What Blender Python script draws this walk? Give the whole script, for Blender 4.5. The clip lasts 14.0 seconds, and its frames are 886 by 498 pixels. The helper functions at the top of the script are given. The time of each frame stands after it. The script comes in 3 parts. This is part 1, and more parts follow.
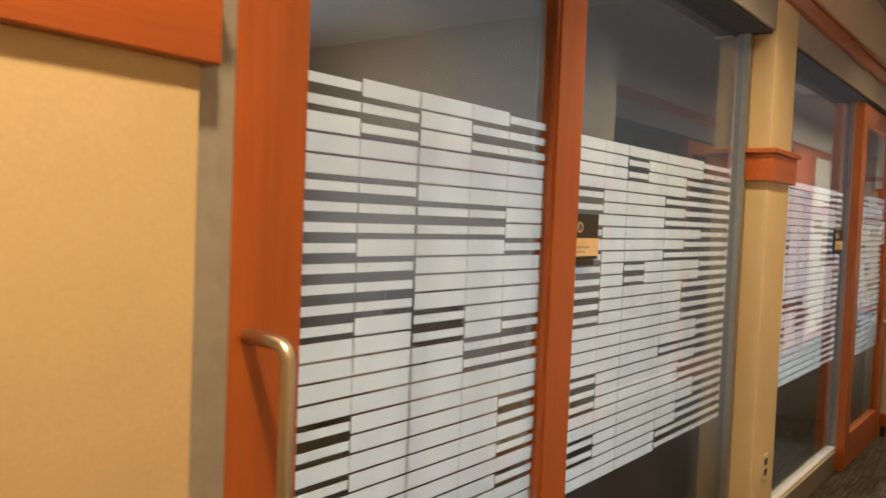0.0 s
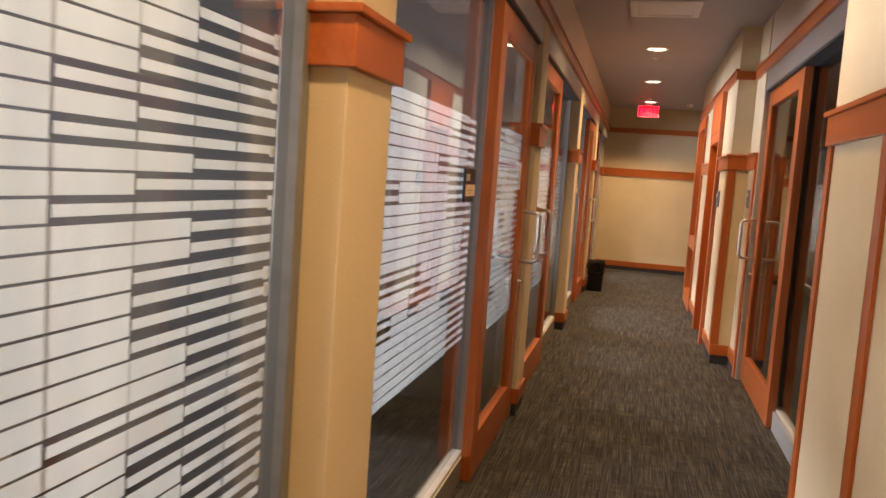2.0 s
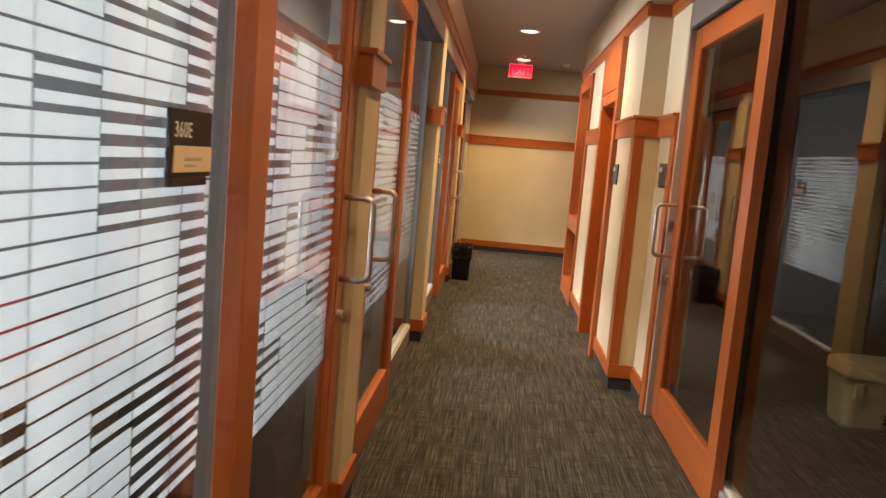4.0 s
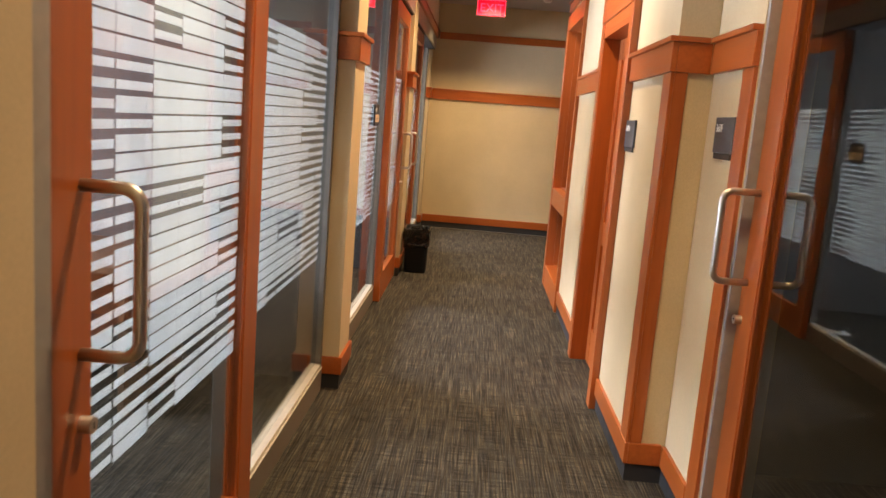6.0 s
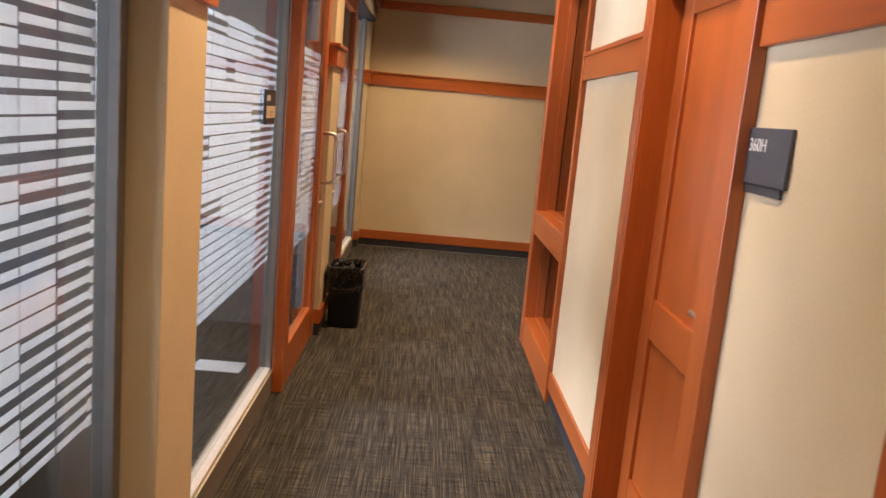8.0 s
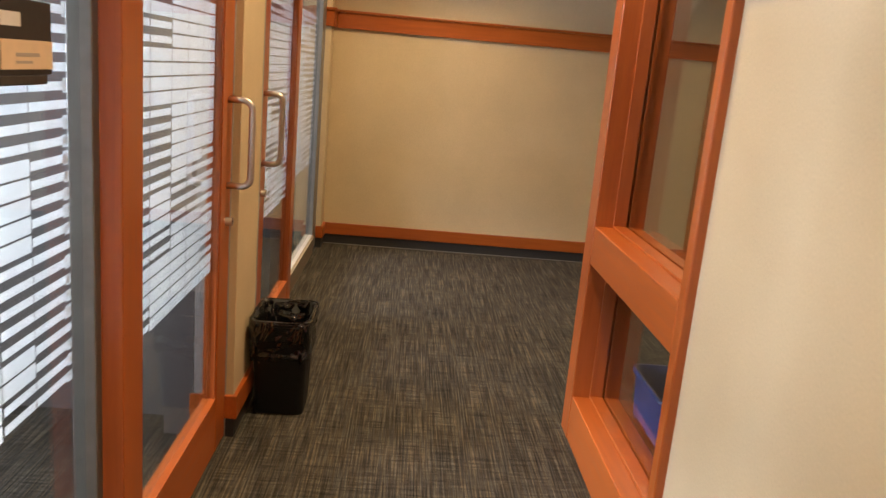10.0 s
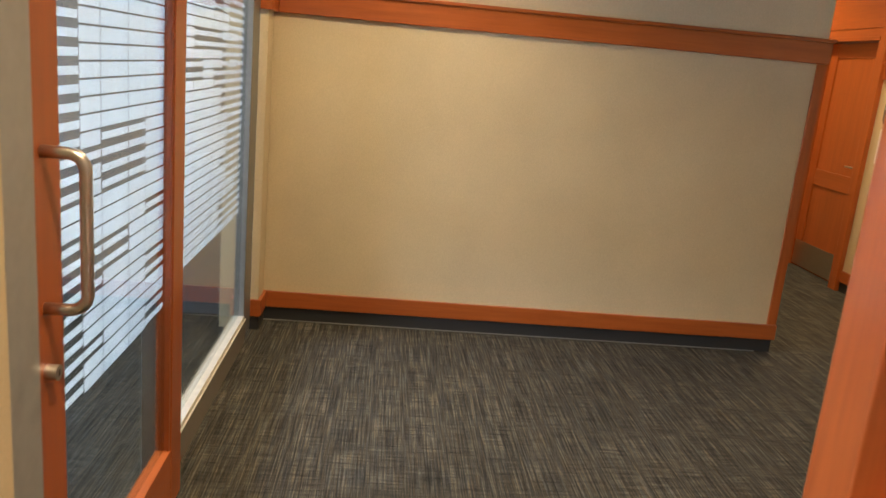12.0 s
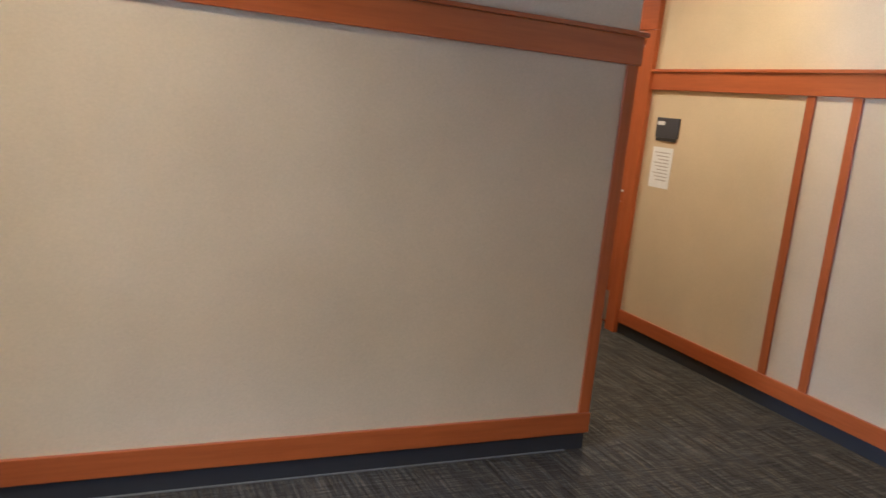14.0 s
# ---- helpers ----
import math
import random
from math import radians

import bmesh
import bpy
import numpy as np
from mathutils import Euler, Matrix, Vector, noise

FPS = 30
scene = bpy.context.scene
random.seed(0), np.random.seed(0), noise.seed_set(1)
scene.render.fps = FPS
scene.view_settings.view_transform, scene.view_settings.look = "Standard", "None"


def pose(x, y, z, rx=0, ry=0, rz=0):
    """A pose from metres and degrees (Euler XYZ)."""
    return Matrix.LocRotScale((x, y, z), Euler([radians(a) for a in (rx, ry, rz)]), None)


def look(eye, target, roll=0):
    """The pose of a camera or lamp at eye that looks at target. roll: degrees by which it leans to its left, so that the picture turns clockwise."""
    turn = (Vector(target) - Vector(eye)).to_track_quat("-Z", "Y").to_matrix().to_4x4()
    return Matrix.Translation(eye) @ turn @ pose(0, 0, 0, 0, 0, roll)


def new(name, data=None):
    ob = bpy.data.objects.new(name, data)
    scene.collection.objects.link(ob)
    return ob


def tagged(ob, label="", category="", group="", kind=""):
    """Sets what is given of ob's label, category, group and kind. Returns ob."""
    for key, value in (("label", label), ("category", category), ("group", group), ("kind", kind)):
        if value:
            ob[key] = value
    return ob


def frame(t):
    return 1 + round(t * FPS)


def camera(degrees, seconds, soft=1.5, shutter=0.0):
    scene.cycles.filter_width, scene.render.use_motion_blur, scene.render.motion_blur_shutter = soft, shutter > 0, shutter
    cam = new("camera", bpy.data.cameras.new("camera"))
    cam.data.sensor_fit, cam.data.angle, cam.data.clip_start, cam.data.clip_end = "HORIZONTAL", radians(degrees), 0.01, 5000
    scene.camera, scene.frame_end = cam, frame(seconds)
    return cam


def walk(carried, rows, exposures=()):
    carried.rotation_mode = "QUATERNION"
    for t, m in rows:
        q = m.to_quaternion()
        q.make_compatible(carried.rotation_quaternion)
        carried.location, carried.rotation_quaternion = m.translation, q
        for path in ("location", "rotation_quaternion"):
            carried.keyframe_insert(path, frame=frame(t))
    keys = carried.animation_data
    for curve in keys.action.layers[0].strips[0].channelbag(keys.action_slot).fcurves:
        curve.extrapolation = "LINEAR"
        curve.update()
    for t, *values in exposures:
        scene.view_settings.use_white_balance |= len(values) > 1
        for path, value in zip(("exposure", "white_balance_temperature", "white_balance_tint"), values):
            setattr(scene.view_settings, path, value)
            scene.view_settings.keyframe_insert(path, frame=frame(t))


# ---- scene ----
cam = camera(59.1, 14.0, shutter=0.25)
PATH = [
    (0, (0.08, 0.277, 1.601), (-1.166, 1.839, 1.52), 2.3),
    (0.5, (-0.058, 0.705, 1.562), (-1.131, 2.388, 1.429), 2.9),
    (1, (-0.122, 1.128, 1.561), (-0.976, 2.929, 1.395), 3.2),
    (1.5, (-0.194, 1.623, 1.591), (-0.808, 3.518, 1.415), 3.7),
    (2, (-0.283, 2.139, 1.582), (-0.758, 4.073, 1.396), 4.0),
    (2.5, (-0.285, 2.635, 1.566), (-0.665, 4.588, 1.365), 4.2),
    (3, (-0.321, 3.117, 1.579), (-0.59, 5.088, 1.369), 4.4),
    (3.5, (-0.4, 3.654, 1.594), (-0.585, 5.633, 1.374), 4.7),
    (4, (-0.417, 4.204, 1.576), (-0.548, 6.186, 1.338), 4.9),
    (6.5, (-0.282, 6.972, 1.555), (-0.32, 8.942, 1.215), 4.6),
    (7, (-0.308, 7.515, 1.589), (-0.301, 9.486, 1.246), 4.8),
    (7.5, (-0.325, 8.103, 1.589), (-0.281, 10.073, 1.245), 4.9),
    (8, (-0.335, 8.695, 1.591), (-0.269, 10.664, 1.246), 5.2),
    (10.5, (-0.333, 11.407, 1.554), (-0.219, 13.349, 1.091), 5.2),
    (11, (-0.351, 11.927, 1.565), (-0.229, 13.868, 1.096), 5.4),
    (11.5, (-0.366, 12.477, 1.59), (-0.237, 14.416, 1.117), 5.4),
    (12, (-0.339, 12.971, 1.618), (-0.179, 14.911, 1.16), 5.3),
    (12.5, (-0.379, 13.469, 1.557), (-0.155, 15.409, 1.123), 5.3),
    (13, (-0.288, 13.918, 1.546), (0.054, 15.845, 1.136), 5.3),
    (13.5, (-0.135, 14.327, 1.578), (0.398, 16.216, 1.19), 5.5),
    (14, (0.018, 14.679, 1.568), (0.842, 16.465, 1.205), 5.9),
]
EXPOSURES = [(0, -0.14, 7100, 11), (0.5, -0.06, 6250, 9), (1, -0.09, 7500, 16), (1.5, -0.03, 7050, 17), (2, -0.10, 7300, 20), (2.5, -0.10, 8200, 25), (3, -0.03, 7000, 13),
             (3.5, 0.0, 6600, 9), (4, -0.04, 7250, 13), (6.5, -0.02, 6600, 13), (7, -0.16, 6250, 19), (8, -0.25, 6650, 19), (10.5, -0.22, 6800, 9), (11, -0.06, 6000, 3), (11.5, -0.04, 5700, 2),
             (12, 0.0, 5900, 5), (12.5, -0.07, 6900, 13), (13, -0.04, 8800, 22), (13.5, 0.02, 5750, 16), (14, -0.05, 4750, 12)]
walk(cam, [(t, look(eye, target, roll)) for t, eye, target, roll in PATH], EXPOSURES)

# ---- world and light ----
world = bpy.data.worlds.new("world")
scene.world = world
world.use_nodes = True
_bg = world.node_tree.nodes["Background"]
_sky = world.node_tree.nodes.new("ShaderNodeTexSky")
_sky.sky_type, _sky.sun_disc, _sky.sun_elevation, _sky.sun_rotation = "NISHITA", False, radians(35), radians(250)
world.node_tree.links.new(_sky.outputs[0], _bg.inputs[0])
_bg.inputs[1].default_value = 0.1

CEIL = 3.12                      # corridor ceiling
WARM, COOL = (1.0, 0.745, 0.43), (0.70, 0.80, 1.0)
CORRIDOR_W, LOBBY_FILL_W = 38, 26
OFFICE_W = (112, 180, 190, 290, 245)            # daylight at each office window


def lamp(name, x, y, z, watts, colour, size, size_y=0.0, turn=(0, 0, 0), spread=170):
    li = bpy.data.lights.new(name, "AREA")
    li.energy, li.color, li.size, li.spread = watts, colour, size, radians(spread)
    li.shape = "RECTANGLE" if size_y else "DISK"
    if size_y:
        li.size_y = size_y
    ob = new(name, li)
    ob.matrix_world = pose(x, y, z, *turn)
    return ob


# ---- materials ----
def material(name):
    m = bpy.data.materials.new(name)
    m.use_nodes = True
    t = m.node_tree
    return m, t, t.nodes["Principled BSDF"]


def node(t, kind, **values):
    n = t.nodes.new("ShaderNode" + kind)
    for key, value in values.items():
        n.inputs[key.replace("_", " ")].default_value = value
    return n


def ramp(t, source, stops):
    r = t.nodes.new("ShaderNodeValToRGB")
    while len(r.color_ramp.elements) < len(stops):
        r.color_ramp.elements.new(0.5)
    for e, (at, c) in zip(r.color_ramp.elements, stops):
        e.position, e.color = at, (*c, 1)
    t.links.new(source, r.inputs[0])
    return r.outputs[0]


def coords(t, scale, kind="Object"):
    c = t.nodes.new("ShaderNodeTexCoord")
    m = t.nodes.new("ShaderNodeMapping")
    m.inputs["Scale"].default_value = scale
    t.links.new(c.outputs[kind], m.inputs[0])
    return m.outputs[0]


def noise_tex(t, scale, size, detail=4.0, rough=0.55):
    n = node(t, "TexNoise", Scale=size, Detail=detail, Roughness=rough)
    t.links.new(coords(t, scale), n.inputs["Vector"])
    return n.outputs["Fac"]


def mix_colour(t, a, b, fac, mode="MIX"):
    m = t.nodes.new("ShaderNodeMix")
    m.data_type, m.blend_type = "RGBA", mode
    for value, socket in ((fac, m.inputs[0]), (a, m.inputs[6]), (b, m.inputs[7])):
        if isinstance(value, (int, float)):
            socket.default_value = value
        elif isinstance(value, tuple):
            socket.default_value = (*value, 1)
        else:
            t.links.new(value, socket)
    return m.outputs[2]


def bump(t, b, height, strength, distance=0.002):
    n = node(t, "Bump", Strength=strength, Distance=distance)
    t.links.new(height, n.inputs["Height"])
    t.links.new(n.outputs[0], b.inputs["Normal"])


def wood_material(name, scale, dark, light):
    m, t, b = material(name)
    grain = noise_tex(t, scale, 1.0, 6.0, 0.6)
    broad = noise_tex(t, tuple(s * 0.12 for s in scale), 1.0, 2.0)
    c = ramp(t, grain, [(0.25, dark), (0.75, light)])
    blotch = ramp(t, broad, [(0.3, (0.86, 0.84, 0.82)), (0.7, (1.08, 1.06, 1.04))])
    info = t.nodes.new("ShaderNodeObjectInfo")
    each = ramp(t, info.outputs["Random"], [(0.0, (0.88, 0.86, 0.84)), (1.0, (1.06, 1.06, 1.06))])
    c = mix_colour(t, mix_colour(t, c, blotch, 1.0, "MULTIPLY"), each, 1.0, "MULTIPLY")
    t.links.new(c, b.inputs["Base Color"])
    t.links.new(ramp(t, grain, [(0.2, (0.30,) * 3), (0.8, (0.44,) * 3)]), b.inputs["Roughness"])
    b.inputs["Coat Weight"].default_value, b.inputs["Coat Roughness"].default_value = 0.25, 0.3
    bump(t, b, grain, 0.12, 0.001)
    return m


W_DARK, W_LIGHT = (0.33, 0.074, 0.012), (0.44, 0.110, 0.019)
WOOD_V = wood_material("cherry_vertical", (60, 60, 3.5), W_DARK, W_LIGHT)
WOOD_H = wood_material("cherry_along_y", (60, 3.5, 60), W_DARK, W_LIGHT)
WOOD_X = wood_material("cherry_along_x", (3.5, 60, 60), W_DARK, W_LIGHT)


def wall_material(name, colour, amount=0.07):
    """Vinyl wall covering with a fine weave."""
    m, t, b = material(name)
    broad = noise_tex(t, (1, 1, 1), 1.7, 3.0)
    weave = noise_tex(t, (260, 260, 120), 1.0, 2.0)
    low, high = tuple(c * (1 - amount) for c in colour), tuple(min(1, c * (1 + amount)) for c in colour)
    c = ramp(t, broad, [(0.3, low), (0.7, high)])
    c = mix_colour(t, c, ramp(t, weave, [(0.3, (0.93,) * 3), (0.7, (1.04,) * 3)]), 1.0, "MULTIPLY")
    t.links.new(c, b.inputs["Base Color"])
    b.inputs["Roughness"].default_value = 0.62
    b.inputs["Specular IOR Level"].default_value = 0.35
    bump(t, b, weave, 0.12, 0.0006)
    return m


CREAM = wall_material("cream_wall_covering", (0.585, 0.458, 0.280))
PALE = wall_material("pale_upper_wall_paint", (0.57, 0.455, 0.335), 0.04)
# Wall colour darkened to stand in for the dimness of the rooms.
DIM_ROOM_PAINT = wall_material("dimmed_room_wall_paint", (0.115, 0.105, 0.098), 0.04)
# Darker copy of the ceiling paint, imitating how little light reaches it.
DIM_OFFICE_CEILING = wall_material("dimmed_office_ceiling_paint", (0.17, 0.16, 0.15), 0.03)
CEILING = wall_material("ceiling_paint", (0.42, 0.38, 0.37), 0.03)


def carpet_material():
    """Loop carpet, dark brown-grey with short streaks both ways."""
    m, t, b = material("carpet")
    along = noise_tex(t, (150, 3.0, 1), 1.0, 3.0, 0.65)
    bands = noise_tex(t, (26, 1.6, 1), 1.0, 3.0, 0.6)
    across = noise_tex(t, (6, 115, 1), 1.0, 4.0, 0.7)
    hue = noise_tex(t, (70, 3.0, 1), 1.7, 2.0)
    loops = noise_tex(t, (1, 1, 1), 260.0, 2.0)
    patch = noise_tex(t, (1, 1, 1), 2.3, 4.0)
    a = ramp(t, along, [(0.34, (0.36, 0.36, 0.36)), (0.48, (0.85, 0.84, 0.84)), (0.66, (2.0, 1.94, 1.84))])
    d = ramp(t, bands, [(0.34, (0.78, 0.78, 0.78)), (0.66, (1.22, 1.21, 1.18))])
    c = ramp(t, across, [(0.34, (0.42, 0.42, 0.42)), (0.48, (0.93, 0.93, 0.93)), (0.66, (1.75, 1.72, 1.66))])
    h = ramp(t, hue, [(0.35, (0.92, 1.0, 1.14)), (0.5, (1.0, 1.0, 1.0)), (0.65, (1.10, 1.0, 0.86))])
    col = mix_colour(t, (0.050, 0.046, 0.0385), a, 1.0, "MULTIPLY")
    for other in (c, d, h):
        col = mix_colour(t, col, other, 1.0, "MULTIPLY")
    col = mix_colour(t, col, ramp(t, loops, [(0.3, (0.75,) * 3), (0.7, (1.25,) * 3)]), 1.0, "MULTIPLY")
    col = mix_colour(t, col, ramp(t, patch, [(0.3, (0.9,) * 3), (0.7, (1.1,) * 3)]), 1.0, "MULTIPLY")
    t.links.new(col, b.inputs["Base Color"])
    b.inputs["Roughness"].default_value = 0.95
    b.inputs["Specular IOR Level"].default_value = 0.15
    bump(t, b, loops, 0.7, 0.004)
    return m


CARPET = carpet_material()


def plain(name, colour, rough=0.5, metal=0.0, grain=40.0, amount=0.08, spec=0.5):
    m, t, b = material(name)
    n = noise_tex(t, (1, 1, 1), grain, 4.0)
    t.links.new(ramp(t, n, [(0.3, tuple(c * (1 - amount) for c in colour)), (0.7, tuple(c * (1 + amount) for c in colour))]), b.inputs["Base Color"])
    t.links.new(ramp(t, n, [(0.2, (rough * 0.85,) * 3), (0.8, (min(1, rough * 1.15),) * 3)]), b.inputs["Roughness"])
    b.inputs["Metallic"].default_value = metal
    b.inputs["Specular IOR Level"].default_value = spec
    return m


ALU = plain("anodised_aluminium", (0.23, 0.225, 0.205), 0.45, 0.6, 25)
ALU_JAMB = plain("satin_aluminium_jamb", (0.38, 0.365, 0.34), 0.48, 0.45, 25)
TRACK = plain("satin_track_cover", (0.40, 0.37, 0.33), 0.40, 0.7, 25)
ALU_LIGHT = plain("pale_aluminium_sill", (0.62, 0.58, 0.50), 0.45, 0.4, 25)
SILL_FACE = plain("taupe_sill_face", (0.20, 0.165, 0.13), 0.5, 0.2, 25)
STEEL = plain("brushed_steel", (0.62, 0.57, 0.50), 0.36, 1.0, 9, 0.03)
RUBBER = plain("black_rubber_base", (0.025, 0.024, 0.024), 0.55, 0.0, 20)
BLACK = plain("black_plastic_plate", (0.028, 0.027, 0.028), 0.42, 0.0, 60)
GREY_PLATE = plain("dark_grey_plate", (0.055, 0.055, 0.062), 0.45, 0.0, 60)
BAG = plain("black_bin_liner", (0.004, 0.004, 0.0045), 0.12, 0.0, 12, 0.08, 0.8)
_t = BAG.node_tree
_crease = node(_t, "TexNoise", Scale=11.0, Detail=2.0, Distortion=1.2)
_t.links.new(coords(_t, (1, 1, 0.6)), _crease.inputs["Vector"])
bump(_t, _t.nodes["Principled BSDF"], ramp(_t, _crease.outputs["Fac"], [(0.40, (0, 0, 0)), (0.5, (1, 1, 1)), (0.60, (0, 0, 0))]), 0.5, 0.008)
BIN_BLACK = plain("black_bin_plastic", (0.006, 0.006, 0.006), 0.55, 0.0, 30, 0.08, 0.3)
BLUE = plain("blue_bin_plastic", (0.035, 0.060, 0.22), 0.45, 0.0, 30)
PAPER = plain("paper", (0.78, 0.76, 0.72), 0.8, 0.0, 20, 0.04)
INSERT = plain("cream_insert_card", (0.72, 0.55, 0.36), 0.7, 0.0, 30, 0.05)
INK = plain("grey_ink", (0.42, 0.36, 0.30), 0.8, 0.0, 30)
LETTER = plain("white_lettering", (0.72, 0.72, 0.70), 0.5, 0.0, 60, 0.04)
IVORY = plain("ivory_plastic", (0.62, 0.56, 0.42), 0.4, 0.0, 40, 0.05)
DARK_SLOT = plain("dark_slot", (0.02, 0.02, 0.02), 0.6)
WHITE_TRIM = plain("white_painted_metal", (0.75, 0.73, 0.68), 0.4, 0.0, 30, 0.04)
DESK = plain("desk_laminate", (0.20, 0.12, 0.07), 0.4, 0.0, 9)
RED = plain("red_fabric", (0.35, 0.03, 0.035), 0.8, 0.0, 60)
SCREEN = plain("monitor_black", (0.012, 0.012, 0.014), 0.25)


def glow(name, colour, strength):
    m, t, b = material(name)
    b.inputs["Emission Color"].default_value = (*colour, 1)
    b.inputs["Emission Strength"].default_value = strength
    b.inputs["Base Color"].default_value = (*colour, 1)
    return m


LAMP_GLOW = glow("downlight_lens", (1.0, 0.88, 0.70), 6.0)
EXIT_GLOW = glow("exit_red", (1.0, 0.0, 0.02), 0.8)
EXIT_LETTER = glow("exit_letter_bright", (1.0, 0.02, 0.06), 4.5)
SCREEN_GLOW = glow("lit_screen", (0.35, 0.48, 1.0), 1.0)


def glass_material():
    m, t, b = material("clear_glass")
    t.nodes.remove(b)
    facing = node(t, "LayerWeight", Blend=0.5)
    power = t.nodes.new("ShaderNodeMath")
    power.operation = "POWER"
    power.inputs[1].default_value = 4.5
    scale = t.nodes.new("ShaderNodeMath")
    scale.operation = "MULTIPLY_ADD"
    scale.inputs[1].default_value, scale.inputs[2].default_value = 0.86, 0.043
    t.links.new(facing.outputs["Facing"], power.inputs[0])
    t.links.new(power.outputs[0], scale.inputs[0])
    clear = node(t, "BsdfTransparent", Color=(0.90, 0.93, 0.92, 1))
    gloss = node(t, "BsdfGlossy", Roughness=0.0)
    mix = t.nodes.new("ShaderNodeMixShader")
    t.links.new(scale.outputs[0], mix.inputs[0])
    t.links.new(clear.outputs[0], mix.inputs[1])
    t.links.new(gloss.outputs[0], mix.inputs[2])
    t.links.new(mix.outputs[0], t.nodes["Material Output"].inputs[0])
    return m


def film_material(name="white_frosted_film", shade=1.0):
    """White etched film: scatters light from both sides."""
    m, t, b = material(name)
    t.nodes.remove(b)
    n = noise_tex(t, (1, 9, 0.6), 1.0, 3.0)
    c = ramp(t, n, [(0.35, tuple(shade * v for v in (0.76, 0.78, 0.78))), (0.65, tuple(shade * v for v in (0.86, 0.87, 0.86)))])
    front = node(t, "BsdfDiffuse")
    back = node(t, "BsdfTranslucent")
    for s in (front, back):
        t.links.new(c, s.inputs["Color"])
    mix = node(t, "MixShader", Fac=0.62)
    t.links.new(front.outputs[0], mix.inputs[1])
    t.links.new(back.outputs[0], mix.inputs[2])
    t.links.new(mix.outputs[0], t.nodes["Material Output"].inputs[0])
    return m


GLASS = glass_material()
FILM = film_material()
FILM_SEAM = film_material("film_seam", 0.62)


# ---- mesh helpers ----
def box(bm, x0, x1, y0, y1, z0, z1, bevel=0.0):
    x0, x1 = min(x0, x1), max(x0, x1)
    y0, y1 = min(y0, y1), max(y0, y1)
    z0, z1 = min(z0, z1), max(z0, z1)
    m = Matrix.Translation(((x0 + x1) / 2, (y0 + y1) / 2, (z0 + z1) / 2)) @ Matrix.Diagonal((x1 - x0, y1 - y0, z1 - z0, 1))
    made = bmesh.ops.create_cube(bm, size=1.0, matrix=m)["verts"]
    if bevel:
        edges = {e for v in made for e in v.link_edges}
        bmesh.ops.bevel(bm, geom=list(edges), offset=bevel, segments=2, profile=0.5, affect="EDGES")
    return bm


def boxes(*specs, bevel=0.0):
    bm = bmesh.new()
    for s in specs:
        box(bm, *s, bevel=bevel)
    return bm


def tube(bm, path, radius, sides=14):
    path = [Vector(p) for p in path]
    rings, side = [], None
    for i, p in enumerate(path):
        way = (path[min(i + 1, len(path) - 1)] - path[max(i - 1, 0)]).normalized()
        if side is None:
            side = way.orthogonal().normalized()
        side = (side - way * side.dot(way)).normalized()
        up = way.cross(side)
        rings.append([bm.verts.new(p + radius * (math.cos(a) * side + math.sin(a) * up)) for a in (2 * math.pi * k / sides for k in range(sides))])
    for a, b in zip(rings, rings[1:]):
        for k in range(sides):
            bm.faces.new((a[k], a[(k + 1) % sides], b[(k + 1) % sides], b[k]))
    bm.faces.new(rings[0][::-1])
    bm.faces.new(rings[-1])
    return bm


def cylinder(bm, centre, axis, radius, depth, sides=24, radius2=None):
    turn = Vector((0, 0, 1)).rotation_difference(Vector(axis)).to_matrix().to_4x4()
    bmesh.ops.create_cone(bm, cap_ends=True, segments=sides, radius1=radius, radius2=radius if radius2 is None else radius2, depth=depth,
                          matrix=Matrix.Translation(centre) @ turn)
    return bm


def link(name, bm, mat, smooth=False):
    bmesh.ops.recalc_face_normals(bm, faces=bm.faces)
    me = bpy.data.meshes.new(name)
    bm.to_mesh(me)
    bm.free()
    me.materials.append(mat)
    if smooth:
        for p in me.polygons:
            p.use_smooth = True
    return new(name, me)


def part(name, bm, mat, parent, label="", smooth=False):
    ob = link(name, bm, mat, smooth)
    ob.parent = parent
    ob.matrix_parent_inverse = parent.matrix_world.inverted()
    if label:
        ob["label"] = label
    return ob


def thing(name, label, category, group="", kind="", at=(0, 0, 0)):
    ob = new(name)
    ob.location = at
    ob.matrix_world = Matrix.Translation(at)
    return tagged(ob, label, category, group, kind)


def structure(name, bm, mat, label, category):
    return tagged(link(name, bm, mat), label, category, kind="structure")


def text_mesh(body, size, m):
    """Lettering from the built-in font as a bmesh, placed by m."""
    cu = bpy.data.curves.new("lettering", "FONT")
    cu.body, cu.size, cu.extrude, cu.resolution_u = body, size, 0.0006, 3
    ob = bpy.data.objects.new("lettering", cu)
    me = ob.to_mesh()
    bm = bmesh.new()
    bm.from_mesh(me)
    ob.to_mesh_clear()
    bpy.data.objects.remove(ob)
    bpy.data.curves.remove(cu)
    bmesh.ops.transform(bm, matrix=m, verts=bm.verts)
    return bm


# ---- plan ----
LX, DOOR_L, GLASS_L = -0.975, -1.008, -1.10      # left: column face, door face, glass
CY = 9.81                                       # corner of the right wall
RX, RFX, RNX, DOOR_R, GLASS_R = 0.496, 0.66, 0.49, 0.70, 0.775   # right: wall, recess, near wall, door face, glass
Y0, YE = -4.0, 17.61                            # behind the camera, end wall
END_X, FAR_X = 2.21, 3.695                      # end of the end wall, far wall
CAP0, CAP1, BASE0, BASE1 = 1.82, 1.965, 0.085, 0.185
BAND0, BAND1, HEAD0, DOOR_TOP = 2.64, 2.735, 2.485, 2.47
OFFICE_X = -4.9

